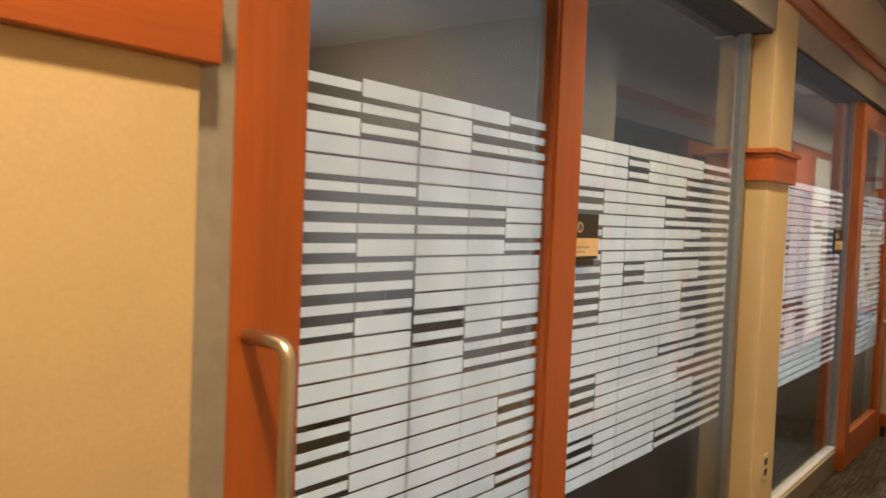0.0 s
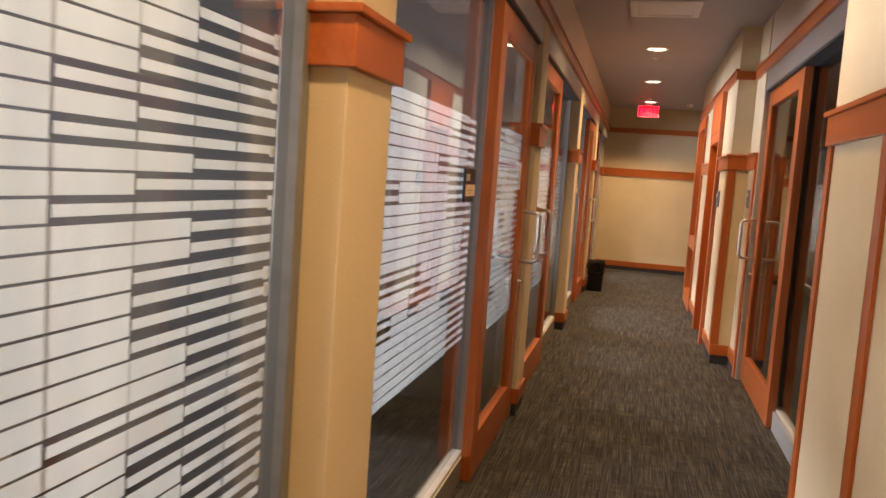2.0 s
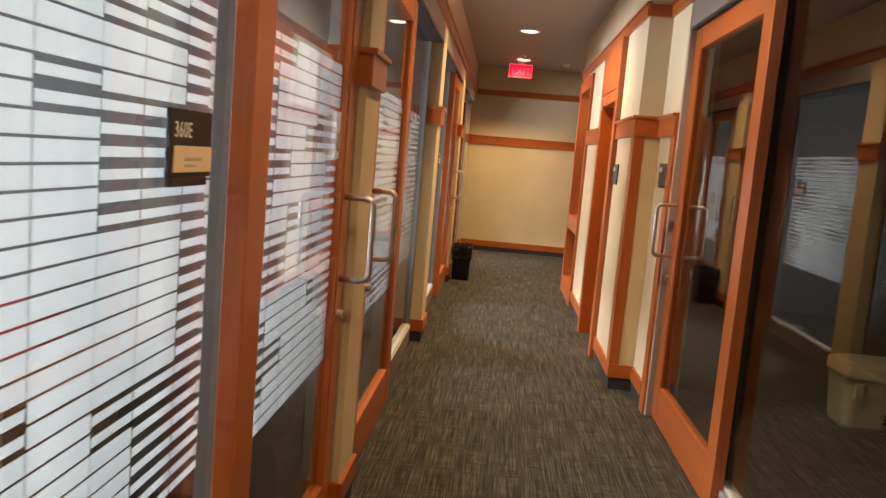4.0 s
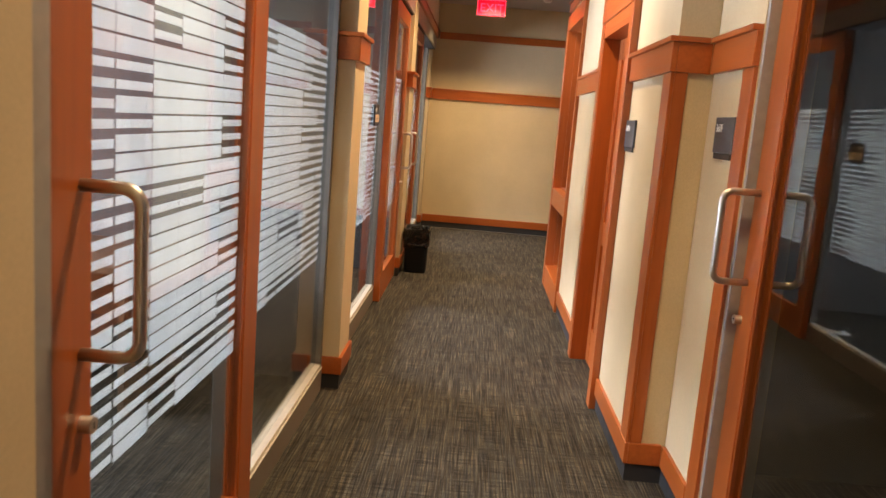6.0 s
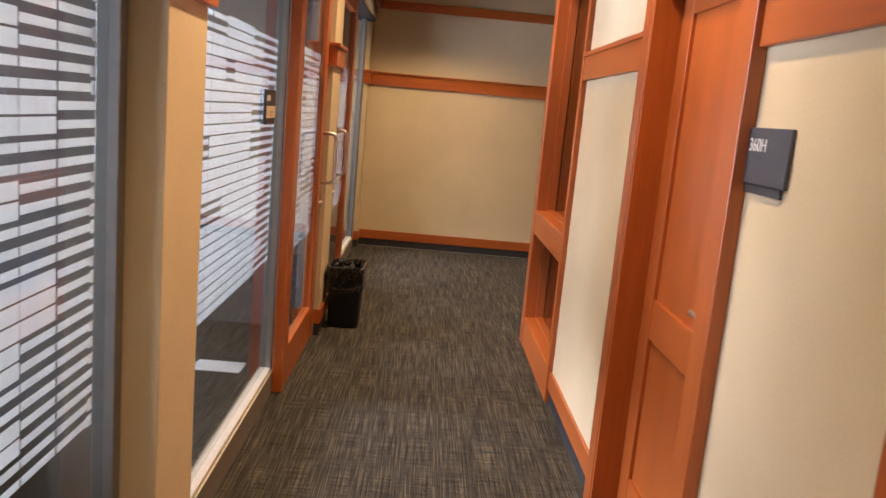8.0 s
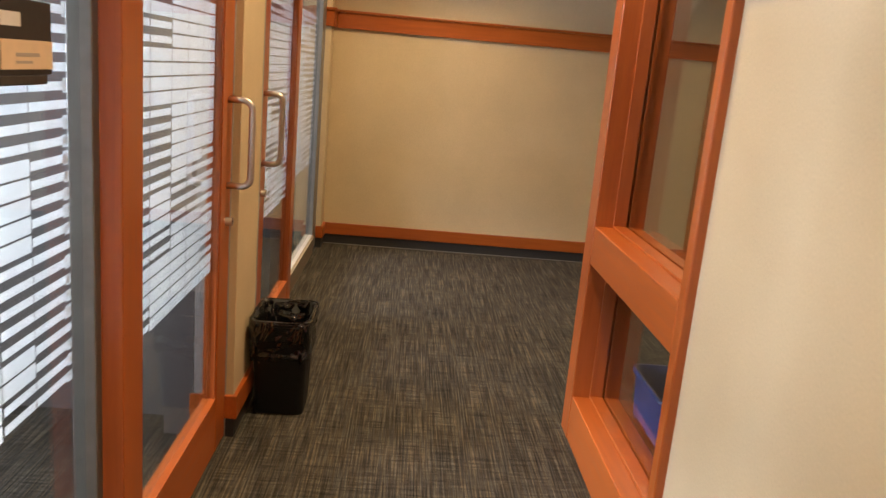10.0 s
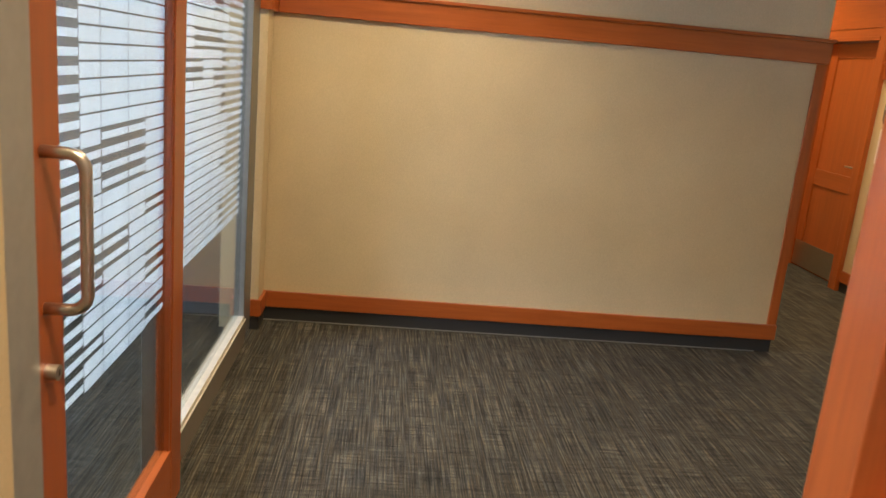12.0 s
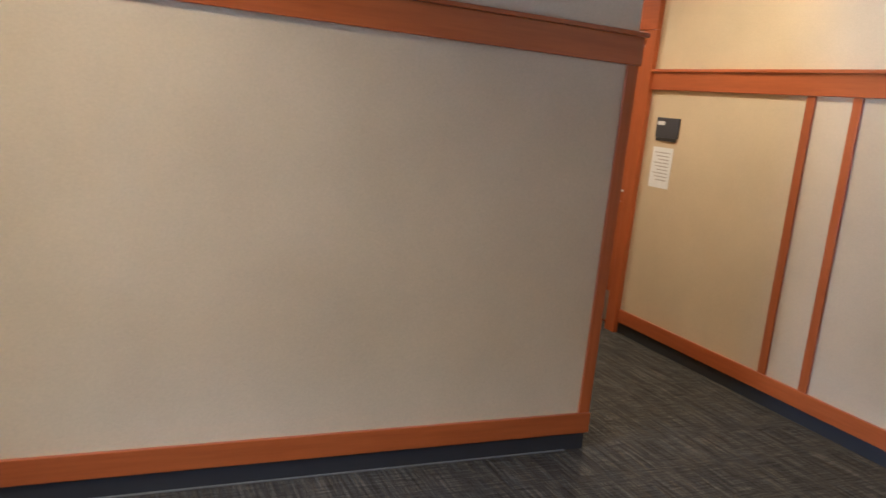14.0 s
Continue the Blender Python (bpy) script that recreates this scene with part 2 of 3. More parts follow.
# ---- structure ----
structure("floor", boxes((OFFICE_X - 0.2, 6.0, Y0 - 0.2, 24.0, -0.1, 0.0)), CARPET, "dark brown-grey streaked loop carpet", "floor")
structure("ceiling", boxes((-1.25, 6.0, Y0 - 0.2, 24.0, CEIL, CEIL + 0.15)), CEILING, "plain white painted ceiling with downlights", "ceiling")
structure("office_ceiling", boxes((OFFICE_X - 0.2, -1.25, Y0 - 0.2, 24.0, 2.75, 2.9)), DIM_OFFICE_CEILING, "ceiling of the side offices, its colour darkened for dimness", "ceiling")
structure("wall_south", boxes((OFFICE_X - 0.2, 6.0, Y0 - 0.2, Y0, 0, CEIL)), CREAM, "cream wall closing the corridor", "wall")
structure("wall_left_upper", boxes((-1.25, LX, Y0, YE, BAND0 + 0.002, CEIL)), PALE, "pale cream wall above the glass fronts", "wall")

# end wall with its end face, trim and base
structure("wall_end", boxes((-1.25, END_X, YE, YE + 0.16, 0, CEIL)), CREAM, "cream vinyl covered wall at the corridor's end", "wall")


def moulding(name, parts, mat, label):
    return structure(name, boxes(*parts, bevel=0.003), mat, label, "trim")


moulding("chair_rail_end", [(-1.0, END_X + 0.022, YE - 0.022, YE, CAP0, CAP1 - 0.02), (-1.0, END_X + 0.036, YE - 0.036, YE, CAP1 - 0.02, CAP1),
                            (END_X, END_X + 0.022, YE, YE + 0.18, CAP0, CAP1 - 0.02)], WOOD_X, "cherry wood rail capping the end wall panel")
moulding("corner_trim_end", [(END_X - 0.045, END_X + 0.014, YE - 0.014, YE, BASE1, CAP0), (END_X, END_X + 0.014, YE, YE + 0.16, BASE1, CAP0)], WOOD_V, "cherry wood corner strip")
moulding("baseboard_end", [(-1.06, END_X + 0.020, YE - 0.020, YE, BASE0, BASE1), (END_X, END_X + 0.020, YE, YE + 0.18, BASE0, BASE1)], WOOD_X, "cherry wood baseboard")
structure("rubber_base_end", boxes((-1.06, END_X + 0.004, YE - 0.008, YE, 0, BASE0), (END_X, END_X + 0.004, YE, YE + 0.16, 0, BASE0)), RUBBER, "black rubber cove base", "trim")
structure("floor_edge_strip", boxes((-1.05, END_X - 0.1, YE - 0.017, YE - 0.009, 0, 0.006), bevel=0.002), ALU, "thin metal edge strip along the carpet", "trim")
moulding("upper_band_end", [(LX + 0.03, END_X + 0.015, YE - 0.02, YE, BAND0, BAND1)], WOOD_X, "cherry wood band high on the end wall")
moulding("upper_band_left", [(LX - 0.01, LX + 0.022, Y0, YE - 0.02, BAND0, BAND1 - 0.018), (LX - 0.01, LX + 0.036, Y0, YE - 0.02, BAND1 - 0.018, BAND1)], WOOD_H, "cherry wood band above the glass fronts")


# ---- left: columns ----
def column(y0, y1, face, cap=True, inner=-1.25, label="cream column with cherry cap and base between glass fronts"):
    c = thing("column", label, "column", "columns along the offices", "structure", at=((face + inner) / 2, (y0 + y1) / 2, 0))
    part("shaft", boxes((inner, face, y0, y1, 0, BAND0), bevel=0.003), CREAM, c)
    part("cap", boxes((inner + 0.1, face + 0.024, y0 - 0.022, y1 + 0.022, CAP0, CAP1 - 0.022), (inner + 0.1, face + 0.040, y0 - 0.038, y1 + 0.038, CAP1 - 0.022, CAP1), bevel=0.004),
         WOOD_H, c, "cherry wood cap with a thin moulded lip")
    part("base", boxes((inner + 0.1, face + 0.018, y0 - 0.016, y1 + 0.016, BASE0, BASE1), bevel=0.003), WOOD_H, c, "cherry wood base")
    part("rubber_base", boxes((inner + 0.1, face + 0.006, y0 - 0.005, y1 + 0.005, 0, BASE0)), RUBBER, c, "black rubber cove base")
    return c


C0, C1, C2, C3, C4, C5 = (0.20, 0.985), (3.90, 4.235), (7.30, 7.61), (10.65, 10.98), (13.915, 14.31), (17.41, 17.60)
column(*C0, LX, label="broad cream column with cherry cap beside a sliding door")
column1 = column(*C1, LX, label="cream column with cherry cap and wall socket")
column(*C2, LX)
column(*C3, LX)
column(*C4, LX, label="cream column with cherry cap behind the bin")
column(*C5, -1.027, label="cream pilaster in the corner by the end wall")
structure("wall_left_rear", boxes((-1.25, LX, Y0, C0[0], 0, BAND0)), CREAM, "cream corridor wall behind the first column", "wall")

outlet = thing("wall_outlet", "ivory wall socket on the cream column", "socket", at=(LX, 4.09, 0.49))
part("plate", boxes((LX, LX + 0.006, 4.055, 4.125, 0.43, 0.55), bevel=0.002), IVORY, outlet)
for z in (0.465, 0.515):
    part("socket", boxes((LX + 0.005, LX + 0.009, 4.07, 4.11, z - 0.016, z + 0.016), bevel=0.002), DARK_SLOT, outlet, "dark socket face")


# ---- left: glass fronts ----
PITCH, FILM0, FILM1 = 0.0404, 0.747, 1.878


def film_rows(parent, x, y0, y1, seed, near, far, thin_runs):
    """Rows of film strips; near, far: how many cells at each end are thinned out, at most."""
    rng = random.Random(seed)
    n = max(4, round((y1 - y0) / 0.175))
    cell = (y1 - y0) / n
    edge = [y0 + (k + (rng.uniform(-0.12, 0.12) if 0 < k < n else 0)) * cell for k in range(n + 1)]
    rows = round((FILM1 - FILM0) / PITCH)
    runs = [(rng.randrange(rows), rng.randrange(n - 1), rng.choice((1, 1, 2, 2, 3))) for _ in range(thin_runs)]
    seam = [0.0] + [rng.choice((0.0022, 0.003, 0.0048)) for _ in range(n - 1)] + [0.0]
    seams = bmesh.new()
    a, b = near, far
    for r in range(rows):
        if r % 2 == 0 or rng.random() < 0.3:
            a = rng.choice((0, 1, 1, 2)) if near else 0
            b = rng.randint(far - 2, far) if far > 1 else rng.choice((0, 0, far))
        bm = bmesh.new()
        z = FILM0 + r * PITCH
        thin = [k < a or k >= n - b for k in range(n)]
        for rr, k0, w in runs:
            if r in (rr, rr + 1):
                for k in range(k0, min(n, k0 + w)):
                    thin[k] = True
        for k in range(n):
            h = 0.0190 if thin[k] else 0.0352
            lift = (0.0352 - h) / 2
            box(bm, x - 0.0008, x, edge[k] + seam[k], edge[k + 1] - seam[k + 1], z + lift, z + lift + h)
            if k and not (thin[k] or thin[k - 1]):
                box(seams, x - 0.0007, x - 0.0002, edge[k] - seam[k], edge[k] + seam[k], z, z + h)
        if far > 1 and thin[-1] and rng.random() < 0.55:
            stub = rng.uniform(0.018, 0.03)
            box(bm, x - 0.0009, x - 0.0001, y1 - stub, y1 + 0.0005, z + 0.002, z + rng.uniform(0.026, 0.036))
        part("film_strip", bm, FILM, parent)
    part("film_seam", seams, FILM_SEAM, parent, "greyer seam between film strips")


def pane(name, bm, parent):
    g = part(name, bm, GLASS, parent, "clear glass")
    g.visible_shadow = False
    return g


def partition(y0, y1, seed, near, far, glass=GLASS_L, side=-1, film=True, runs=7, post=0.045, label="fixed glass front with white film strips in an aluminium frame"):
    p = thing("glass_partition", label, "glass wall", "glass fronts", "structure", at=(glass, (y0 + y1) / 2, 0))
    f0, f1 = glass - 0.03, glass + 0.03
    part("post", boxes((f0, f1, y0, y0 + 0.045, 0.02, HEAD0), bevel=0.003), ALU, p)
    part("post", boxes((f0, f1, y1 - post, y1, 0.02, HEAD0), bevel=0.003), ALU, p)
    part("sill", boxes((f0 - 0.01, f1 + 0.010, y0 + 0.045, y1 - post, 0.0, 0.132), bevel=0.003), SILL_FACE if side < 0 else ALU_JAMB, p, "taupe metal sill face" if side < 0 else "grey metal sill")
    part("sill_bead", boxes((f1 + 0.004, f1 + 0.013, y0 + 0.045, y1 - post, 0.1325, 0.137), bevel=0.001), ALU_LIGHT, p, "thin pale metal bead")
    part("sill_lip", boxes((f0 + 0.01, f1 + 0.003, y0 + 0.045, y1 - post, 0.1325, 0.152), bevel=0.003), ALU_LIGHT, p, "pale aluminium glazing lip")
    pane("pane", boxes((glass - 0.0025, glass + 0.0025, y0 + 0.046, y1 - post - 0.001, 0.153, HEAD0 - 0.002)), p)
    if film:
        film_rows(p, glass - 0.007, y0 + 0.05, y1 - post - 0.05, seed, near, far, runs)
    return p


def handle(parent, x, y, out, reach=0.112):
    """D-shaped pull on both faces of a door. out: +1 towards +x."""
    for s, depth in ((out, 0.0), (-out, 0.055)):
        x0 = x if s == out else x - out * depth
        r = 0.034
        path = [(x0 - s * 0.002, y, 1.064)]
        for k in range(7):
            a = math.pi / 2 * k / 6
            path.append((x0 + s * (reach - r + r * math.sin(a)), y, 1.064 + r - r * math.cos(a)))
        for k in range(7):
            a = math.pi / 2 * k / 6
            path.append((x0 + s * (reach - r + r * math.cos(a)), y, 1.385 - r + r * math.sin(a)))
        path.append((x0 - s * 0.002, y, 1.385))
        part("handle", tube(bmesh.new(), path, 0.0128), STEEL, parent, "brushed steel D handle", smooth=True)


def sliding_door(y0, y1, face, out, handle_y, seed=None, lock_y=None, reach=0.112, label="cherry framed sliding glass door with white film strips, closed", stile=0.145):
    """A framed glass door hung in front of the glass; face: x of the corridor side; out: +1 if that side faces +x."""
    d = thing("sliding_door", label, "door", "sliding office doors", at=(face, (y0 + y1) / 2, 0.0))
    lead, stile = stile if isinstance(stile, tuple) else (stile, stile)
    x0, x1 = face - out * 0.055, face
    for a, b in ((y0, y0 + lead), (y1 - stile, y1)):
        part("stile", boxes((x0, x1, a, b, 0.008, DOOR_TOP), bevel=0.003), WOOD_V, d)
    part("bottom_rail", boxes((x0 + out * 0.001, x1 - out * 0.001, y0 + lead, y1 - stile, 0.008, 0.235), bevel=0.003), WOOD_H, d)
    part("top_rail", boxes((x0 + out * 0.001, x1 - out * 0.001, y0 + lead, y1 - stile, DOOR_TOP - 0.13, DOOR_TOP), bevel=0.003), WOOD_H, d)
    gx = (x0 + x1) / 2
    bead = bmesh.new()
    i0, i1 = y0 + lead, y1 - stile
    for s in (x0 + out * 0.006, x1 - out * 0.012):
        box(bead, s, s + out * 0.006, i0, i0 + 0.009, 0.235, DOOR_TOP - 0.13)
        box(bead, s, s + out * 0.006, i1 - 0.009, i1, 0.235, DOOR_TOP - 0.13)
    part("glazing_bead", bead, WOOD_V, d)
    pane("pane", boxes((gx - 0.0025, gx + 0.0025, i0 + 0.001, i1 - 0.001, 0.236, DOOR_TOP - 0.131)), d)
    if seed is not None:
        film_rows(d, gx - 0.006, i0 + 0.001, i1 - 0.001, seed, 1, 1, 7)
    handle(d, face, handle_y, out, reach)
    lock = part("lock", cylinder(bmesh.new(), (face + out * 0.012, lock_y or handle_y, 0.925), (1, 0, 0), 0.017, 0.026), STEEL, d, "steel cylinder lock", smooth=False)
    part("lock_core", boxes((face + out * 0.025, face + out * 0.0262, (lock_y or handle_y) - 0.002, (lock_y or handle_y) + 0.002, 0.918, 0.932)), DARK_SLOT, lock)
    return d


def header(y0, y1, x0, x1, label="brushed aluminium track cover above the sliding door"):
    h = thing("door_track", label, "door track", "door tracks", "structure", at=((x0 + x1) / 2, (y0 + y1) / 2, HEAD0))
    part("cover", boxes((x0, x1, y0, y1, HEAD0, BAND0 + 0.001), bevel=0.003), TRACK, h)
    part("shadow_gap", boxes((x0 + 0.012, x1 - 0.012, y0, y1, HEAD0 - 0.012, HEAD0)), DARK_SLOT, h)
    return h


D0, D1, D2, D3, D4 = (1.075, 2.25), (6.02, 7.285), (7.715, 9.03), (12.77, 13.905), (14.50, 15.62)
sliding_door(*D0, DOOR_L, 1, 1.11, 11, stile=(0.152, 0.135))
sliding_door(*D1, DOOR_L, 1, 7.185, 12)
sliding_door(*D2, DOOR_L, 1, 7.82, 13)
sliding_door(*D3, DOOR_L, 1, 13.845, 14, reach=0.088)
sliding_door(*D4, DOOR_L, 1, 14.535, 15, reach=0.085, stile=0.125)
partition(2.19, 3.898, 21, 1, 4)
partition(4.237, 6.12, 22, 1, 3)
partition(8.95, 10.648, 23, 1, 3)
partition(10.982, 12.80, 24, 1, 3)
partition(15.56, 17.395, 25, 1, 3, post=0.20)
for y0, y1 in ((C0[1], C1[0]), (C1[1], C2[0]), (C2[1], C3[0]), (C3[1], C4[0]), (C4[1], C5[0])):
    header(y0 + 0.002, y1 - 0.002, -1.165, LX - 0.004)
    structure("header_back", boxes((-1.25, -1.167, y0, y1, HEAD0, BAND0)), DIM_ROOM_PAINT, "plain wall above the office glass", "wall")
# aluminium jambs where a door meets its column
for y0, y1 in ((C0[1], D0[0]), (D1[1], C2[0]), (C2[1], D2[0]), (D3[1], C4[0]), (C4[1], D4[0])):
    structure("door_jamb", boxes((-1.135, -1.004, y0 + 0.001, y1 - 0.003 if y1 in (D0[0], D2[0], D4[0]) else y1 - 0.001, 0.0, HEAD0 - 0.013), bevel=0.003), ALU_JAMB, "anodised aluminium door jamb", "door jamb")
    # Added dark filler behind the jamb, in place of shade on the column side.
    structure("office_shade_return", boxes((-1.254, -1.137, y0 + 0.001, y1 - 0.003 if y1 in (D0[0], D2[0], D4[0]) else y1 - 0.001, 0.0, HEAD0 - 0.013)), DIM_ROOM_PAINT, "added dark filler in place of shade beside the office door", "wall")

# Dark slabs added over the columns' inner sides to imitate shade behind glass.
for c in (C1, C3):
    structure("office_shade_return", boxes((-1.254, -1.134, c[0] - 0.012, c[0] - 0.002, 0.0, HEAD0 - 0.013)), DIM_ROOM_PAINT, "added dark slab in place of shade on the column behind the glass", "wall")

# ---- offices behind the left fronts ----
DIVIDERS = [0.60, 4.07, 7.46, 10.82, 14.12, 17.68]
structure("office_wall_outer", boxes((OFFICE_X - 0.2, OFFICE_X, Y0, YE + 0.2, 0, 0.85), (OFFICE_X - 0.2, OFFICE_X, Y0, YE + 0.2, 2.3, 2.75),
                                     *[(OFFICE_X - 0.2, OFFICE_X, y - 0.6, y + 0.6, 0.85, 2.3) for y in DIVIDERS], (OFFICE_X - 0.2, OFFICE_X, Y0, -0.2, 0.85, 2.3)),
          DIM_ROOM_PAINT, "outer office wall with window openings", "wall")
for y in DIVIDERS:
    structure("office_wall_divider", boxes((OFFICE_X, -1.252, y - 0.05, y + 0.05, 0, 2.75)), DIM_ROOM_PAINT, "plain wall between two offices", "wall")
for watts, a, b in zip(OFFICE_W, DIVIDERS, DIVIDERS[1:]):
    w = thing("window", "office window with a white frame letting in daylight", "window", "office windows", "structure", at=(OFFICE_X - 0.1, (a + b) / 2, 0.85))
    y0, y1 = a + 0.6, b - 0.6
    part("window_frame", boxes((OFFICE_X - 0.12, OFFICE_X - 0.06, y0, y0 + 0.05, 0.85, 2.3), (OFFICE_X - 0.12, OFFICE_X - 0.06, y1 - 0.05, y1, 0.85, 2.3),
                               (OFFICE_X - 0.12, OFFICE_X - 0.06, y0 + 0.05, y1 - 0.05, 0.85, 0.90), (OFFICE_X - 0.12, OFFICE_X - 0.06, y0 + 0.05, y1 - 0.05, 2.25, 2.3)), WHITE_TRIM, w)
    pane("pane", boxes((OFFICE_X - 0.095, OFFICE_X - 0.085, y0 + 0.05, y1 - 0.05, 0.90, 2.25)), w)
    lamp("window_daylight", OFFICE_X - 0.02, (a + b) / 2, 1.58, watts, COOL, y1 - y0 - 0.12, 1.3, (90, 0, -90), 110)
structure("ground", boxes((-60, OFFICE_X - 0.3, -60, 80, -4.0, -3.9)), plain("outside_ground", (0.12, 0.13, 0.10), 0.9, 0.0, 2), "ground outside the windows", "ground")

# ---- right: near wall panel ----
structure("wall_right_near", boxes((RNX, RNX + 0.25, Y0, 5.80, 0, CEIL)), CREAM, "cream panelled corridor wall", "wall")
moulding("chair_rail_right_near", [(RNX - 0.024, RNX, Y0, 5.815, CAP0, CAP1 - 0.022), (RNX - 0.040, RNX, Y0, 5.83, CAP1 - 0.022, CAP1)], WOOD_H, "cherry wood rail on the corridor wall")
moulding("corner_trim_right_near", [(RNX - 0.014, RNX, 5.74, 5.812, BASE1, CAP0), (RNX, RNX + 0.12, 5.80, 5.812, BASE1, CAP0)], WOOD_V, "cherry wood corner strip")
moulding("batten_right_near", [(RNX - 0.014, RNX, 4.93, 5.02, BASE1, CAP0)], WOOD_V, "cherry wood wall batten")
moulding("baseboard_right_near", [(RNX - 0.018, RNX, Y0, 5.815, BASE0, BASE1)], WOOD_H, "cherry wood baseboard")
structure("rubber_base_right_near", boxes((RNX - 0.006, RNX, Y0, 5.804, 0, BASE0)), RUBBER, "black rubber cove base", "trim")

# ---- right: dark room with glass front ----
partition(5.83, 7.94, 31, 0, 0, GLASS_R, 1, film=False, label="clear fixed glass front in an aluminium frame")
sliding_door(7.81, 9.25, DOOR_R, -1, 9.20, None, 9.215, 0.125, label="cherry framed clear glass sliding door, closed")
header(5.815, 9.273, DOOR_R - 0.035, GLASS_R + 0.05)
structure("wall_right_upper", boxes((RFX + 0.01, RFX + 0.25, 5.80, 9.275, BAND0 + 0.002, CEIL)), PALE, "pale cream wall above the glass front", "wall")
structure("wall_right_recess", boxes((RFX, RFX + 0.20, 9.275, CY, 0, CEIL)), CREAM, "cream wall beside the sliding door", "wall")
moulding("upper_band_right", [(RFX - 0.022, RFX + 0.01, 5.815, CY - 0.021, BAND0, BAND1 - 0.018), (RFX - 0.036, RFX + 0.01, 5.815, CY - 0.021, BAND1 - 0.018, BAND1)], WOOD_H, "cherry wood band above the glass front")
moulding("door_casing_right", [(RFX - 0.015, RFX + 0.05, 9.278, 9.398, 0.0, CAP0)], WOOD_V, "cherry wood casing beside the sliding door")
moulding("chair_rail_recess", [(RFX - 0.024, RFX, 9.275, CY - 0.023, CAP0, CAP1 - 0.022), (RFX - 0.040, RFX, 9.275, CY - 0.039, CAP1 - 0.022, CAP1)], WOOD_H, "cherry wood rail in the recess")
moulding("baseboard_recess", [(RFX - 0.018, RFX, 9.40, CY - 0.018, BASE0, BASE1)], WOOD_H, "cherry wood baseboard in the recess")
structure("rubber_base_recess", boxes((RFX - 0.006, RFX, 9.40, CY - 0.005, 0, BASE0)), RUBBER, "black rubber cove base", "trim")
structure("door_jamb_right", boxes((RFX + 0.003, RFX + 0.19, 9.253, 9.274, 0.0, HEAD0 - 0.013), bevel=0.002), ALU_JAMB, "anodised aluminium door jamb", "door jamb")
ROOM_X, ROOM_Y0 = 3.9, 5.50
# These walls take the darkened colour so that the room looks unlit.
structure("room_wall_back", boxes((ROOM_X, ROOM_X + 0.1, ROOM_Y0, 10.2, 0, CEIL)), DIM_ROOM_PAINT, "plain back wall of the unlit room", "wall")
structure("room_wall_side", boxes((RNX + 0.252, ROOM_X, ROOM_Y0 - 0.1, ROOM_Y0, 0, CEIL), (RFX + 0.202, ROOM_X, 10.0, 10.1, 0, CEIL)), DIM_ROOM_PAINT, "plain side walls of the unlit room", "wall")

# ---- right: wall with the wooden door ----
HY0, HY1 = 10.79, 11.665        # door opening
WY0, WY1, WE = 13.017, 14.095, 14.225   # window opening, end of the wall
structure("wall_right", boxes((RX, RX + 0.16, CY, HY0, 0, CEIL), (RX, RX + 0.16, HY0, HY1, 2.14, CEIL), (RX, RX + 0.16, HY1, WY0 - 0.055, 0, CEIL),
                              (RX, RX + 0.16, WY0 - 0.055, WE, 2.60, CEIL), (RX + 0.16, RFX + 0.202, CY + 0.002, 10.0, 0, CEIL)), CREAM, "cream vinyl covered corridor wall", "wall")
moulding("upper_band_right_far", [(RX - 0.022, RX, CY - 0.020, WE, BAND0, BAND1 - 0.018), (RX - 0.036, RX, CY - 0.035, WE, BAND1 - 0.018, BAND1), (RX, RFX, CY - 0.020, CY, BAND0, BAND1 - 0.018)],
         WOOD_H, "cherry wood band high on the corridor wall")
moulding("chair_rail_right", [(RX - 0.024, RX, CY - 0.024, HY0 - 0.10, CAP0, CAP1 - 0.022), (RX - 0.040, RX, CY - 0.040, HY0 - 0.10, CAP1 - 0.022, CAP1),
                              (RX, RFX - 0.024, CY - 0.024, CY, CAP0, CAP1 - 0.022), (RX, RFX - 0.040, CY - 0.040, CY, CAP1 - 0.022, CAP1)], WOOD_H, "cherry wood rail round the wall corner")
moulding("chair_rail_right_panel", [(RX - 0.024, RX, HY1 + 0.10, WY0 - 0.055, CAP0, CAP1 - 0.022), (RX - 0.036, RX, HY1 + 0.10, WY0 - 0.055, CAP1 - 0.022, CAP1)], WOOD_H, "cherry wood rail beside the door")
moulding("corner_trim_right", [(RX - 0.016, RX, CY - 0.016, CY + 0.12, BASE1, CAP0), (RX, RX + 0.055, CY - 0.014, CY, BASE1, CAP0)], WOOD_V, "broad cherry wood corner strip")
moulding("baseboard_right", [(RX - 0.018, RX, CY - 0.018, HY0 - 0.10, BASE0, BASE1), (RX, RFX - 0.018, CY - 0.018, CY, BASE0, BASE1), (RX - 0.018, RX, HY1 + 0.10, WY0 - 0.055, BASE0, BASE1)], WOOD_H, "cherry wood baseboard")
structure("rubber_base_right", boxes((RX - 0.006, RX, CY - 0.006, HY0 - 0.10, 0, BASE0), (RX, RFX - 0.006, CY - 0.006, CY, 0, BASE0), (RX - 0.006, RX, HY1 + 0.10, WY0 - 0.055, 0, BASE0)), RUBBER, "black rubber cove base", "trim")


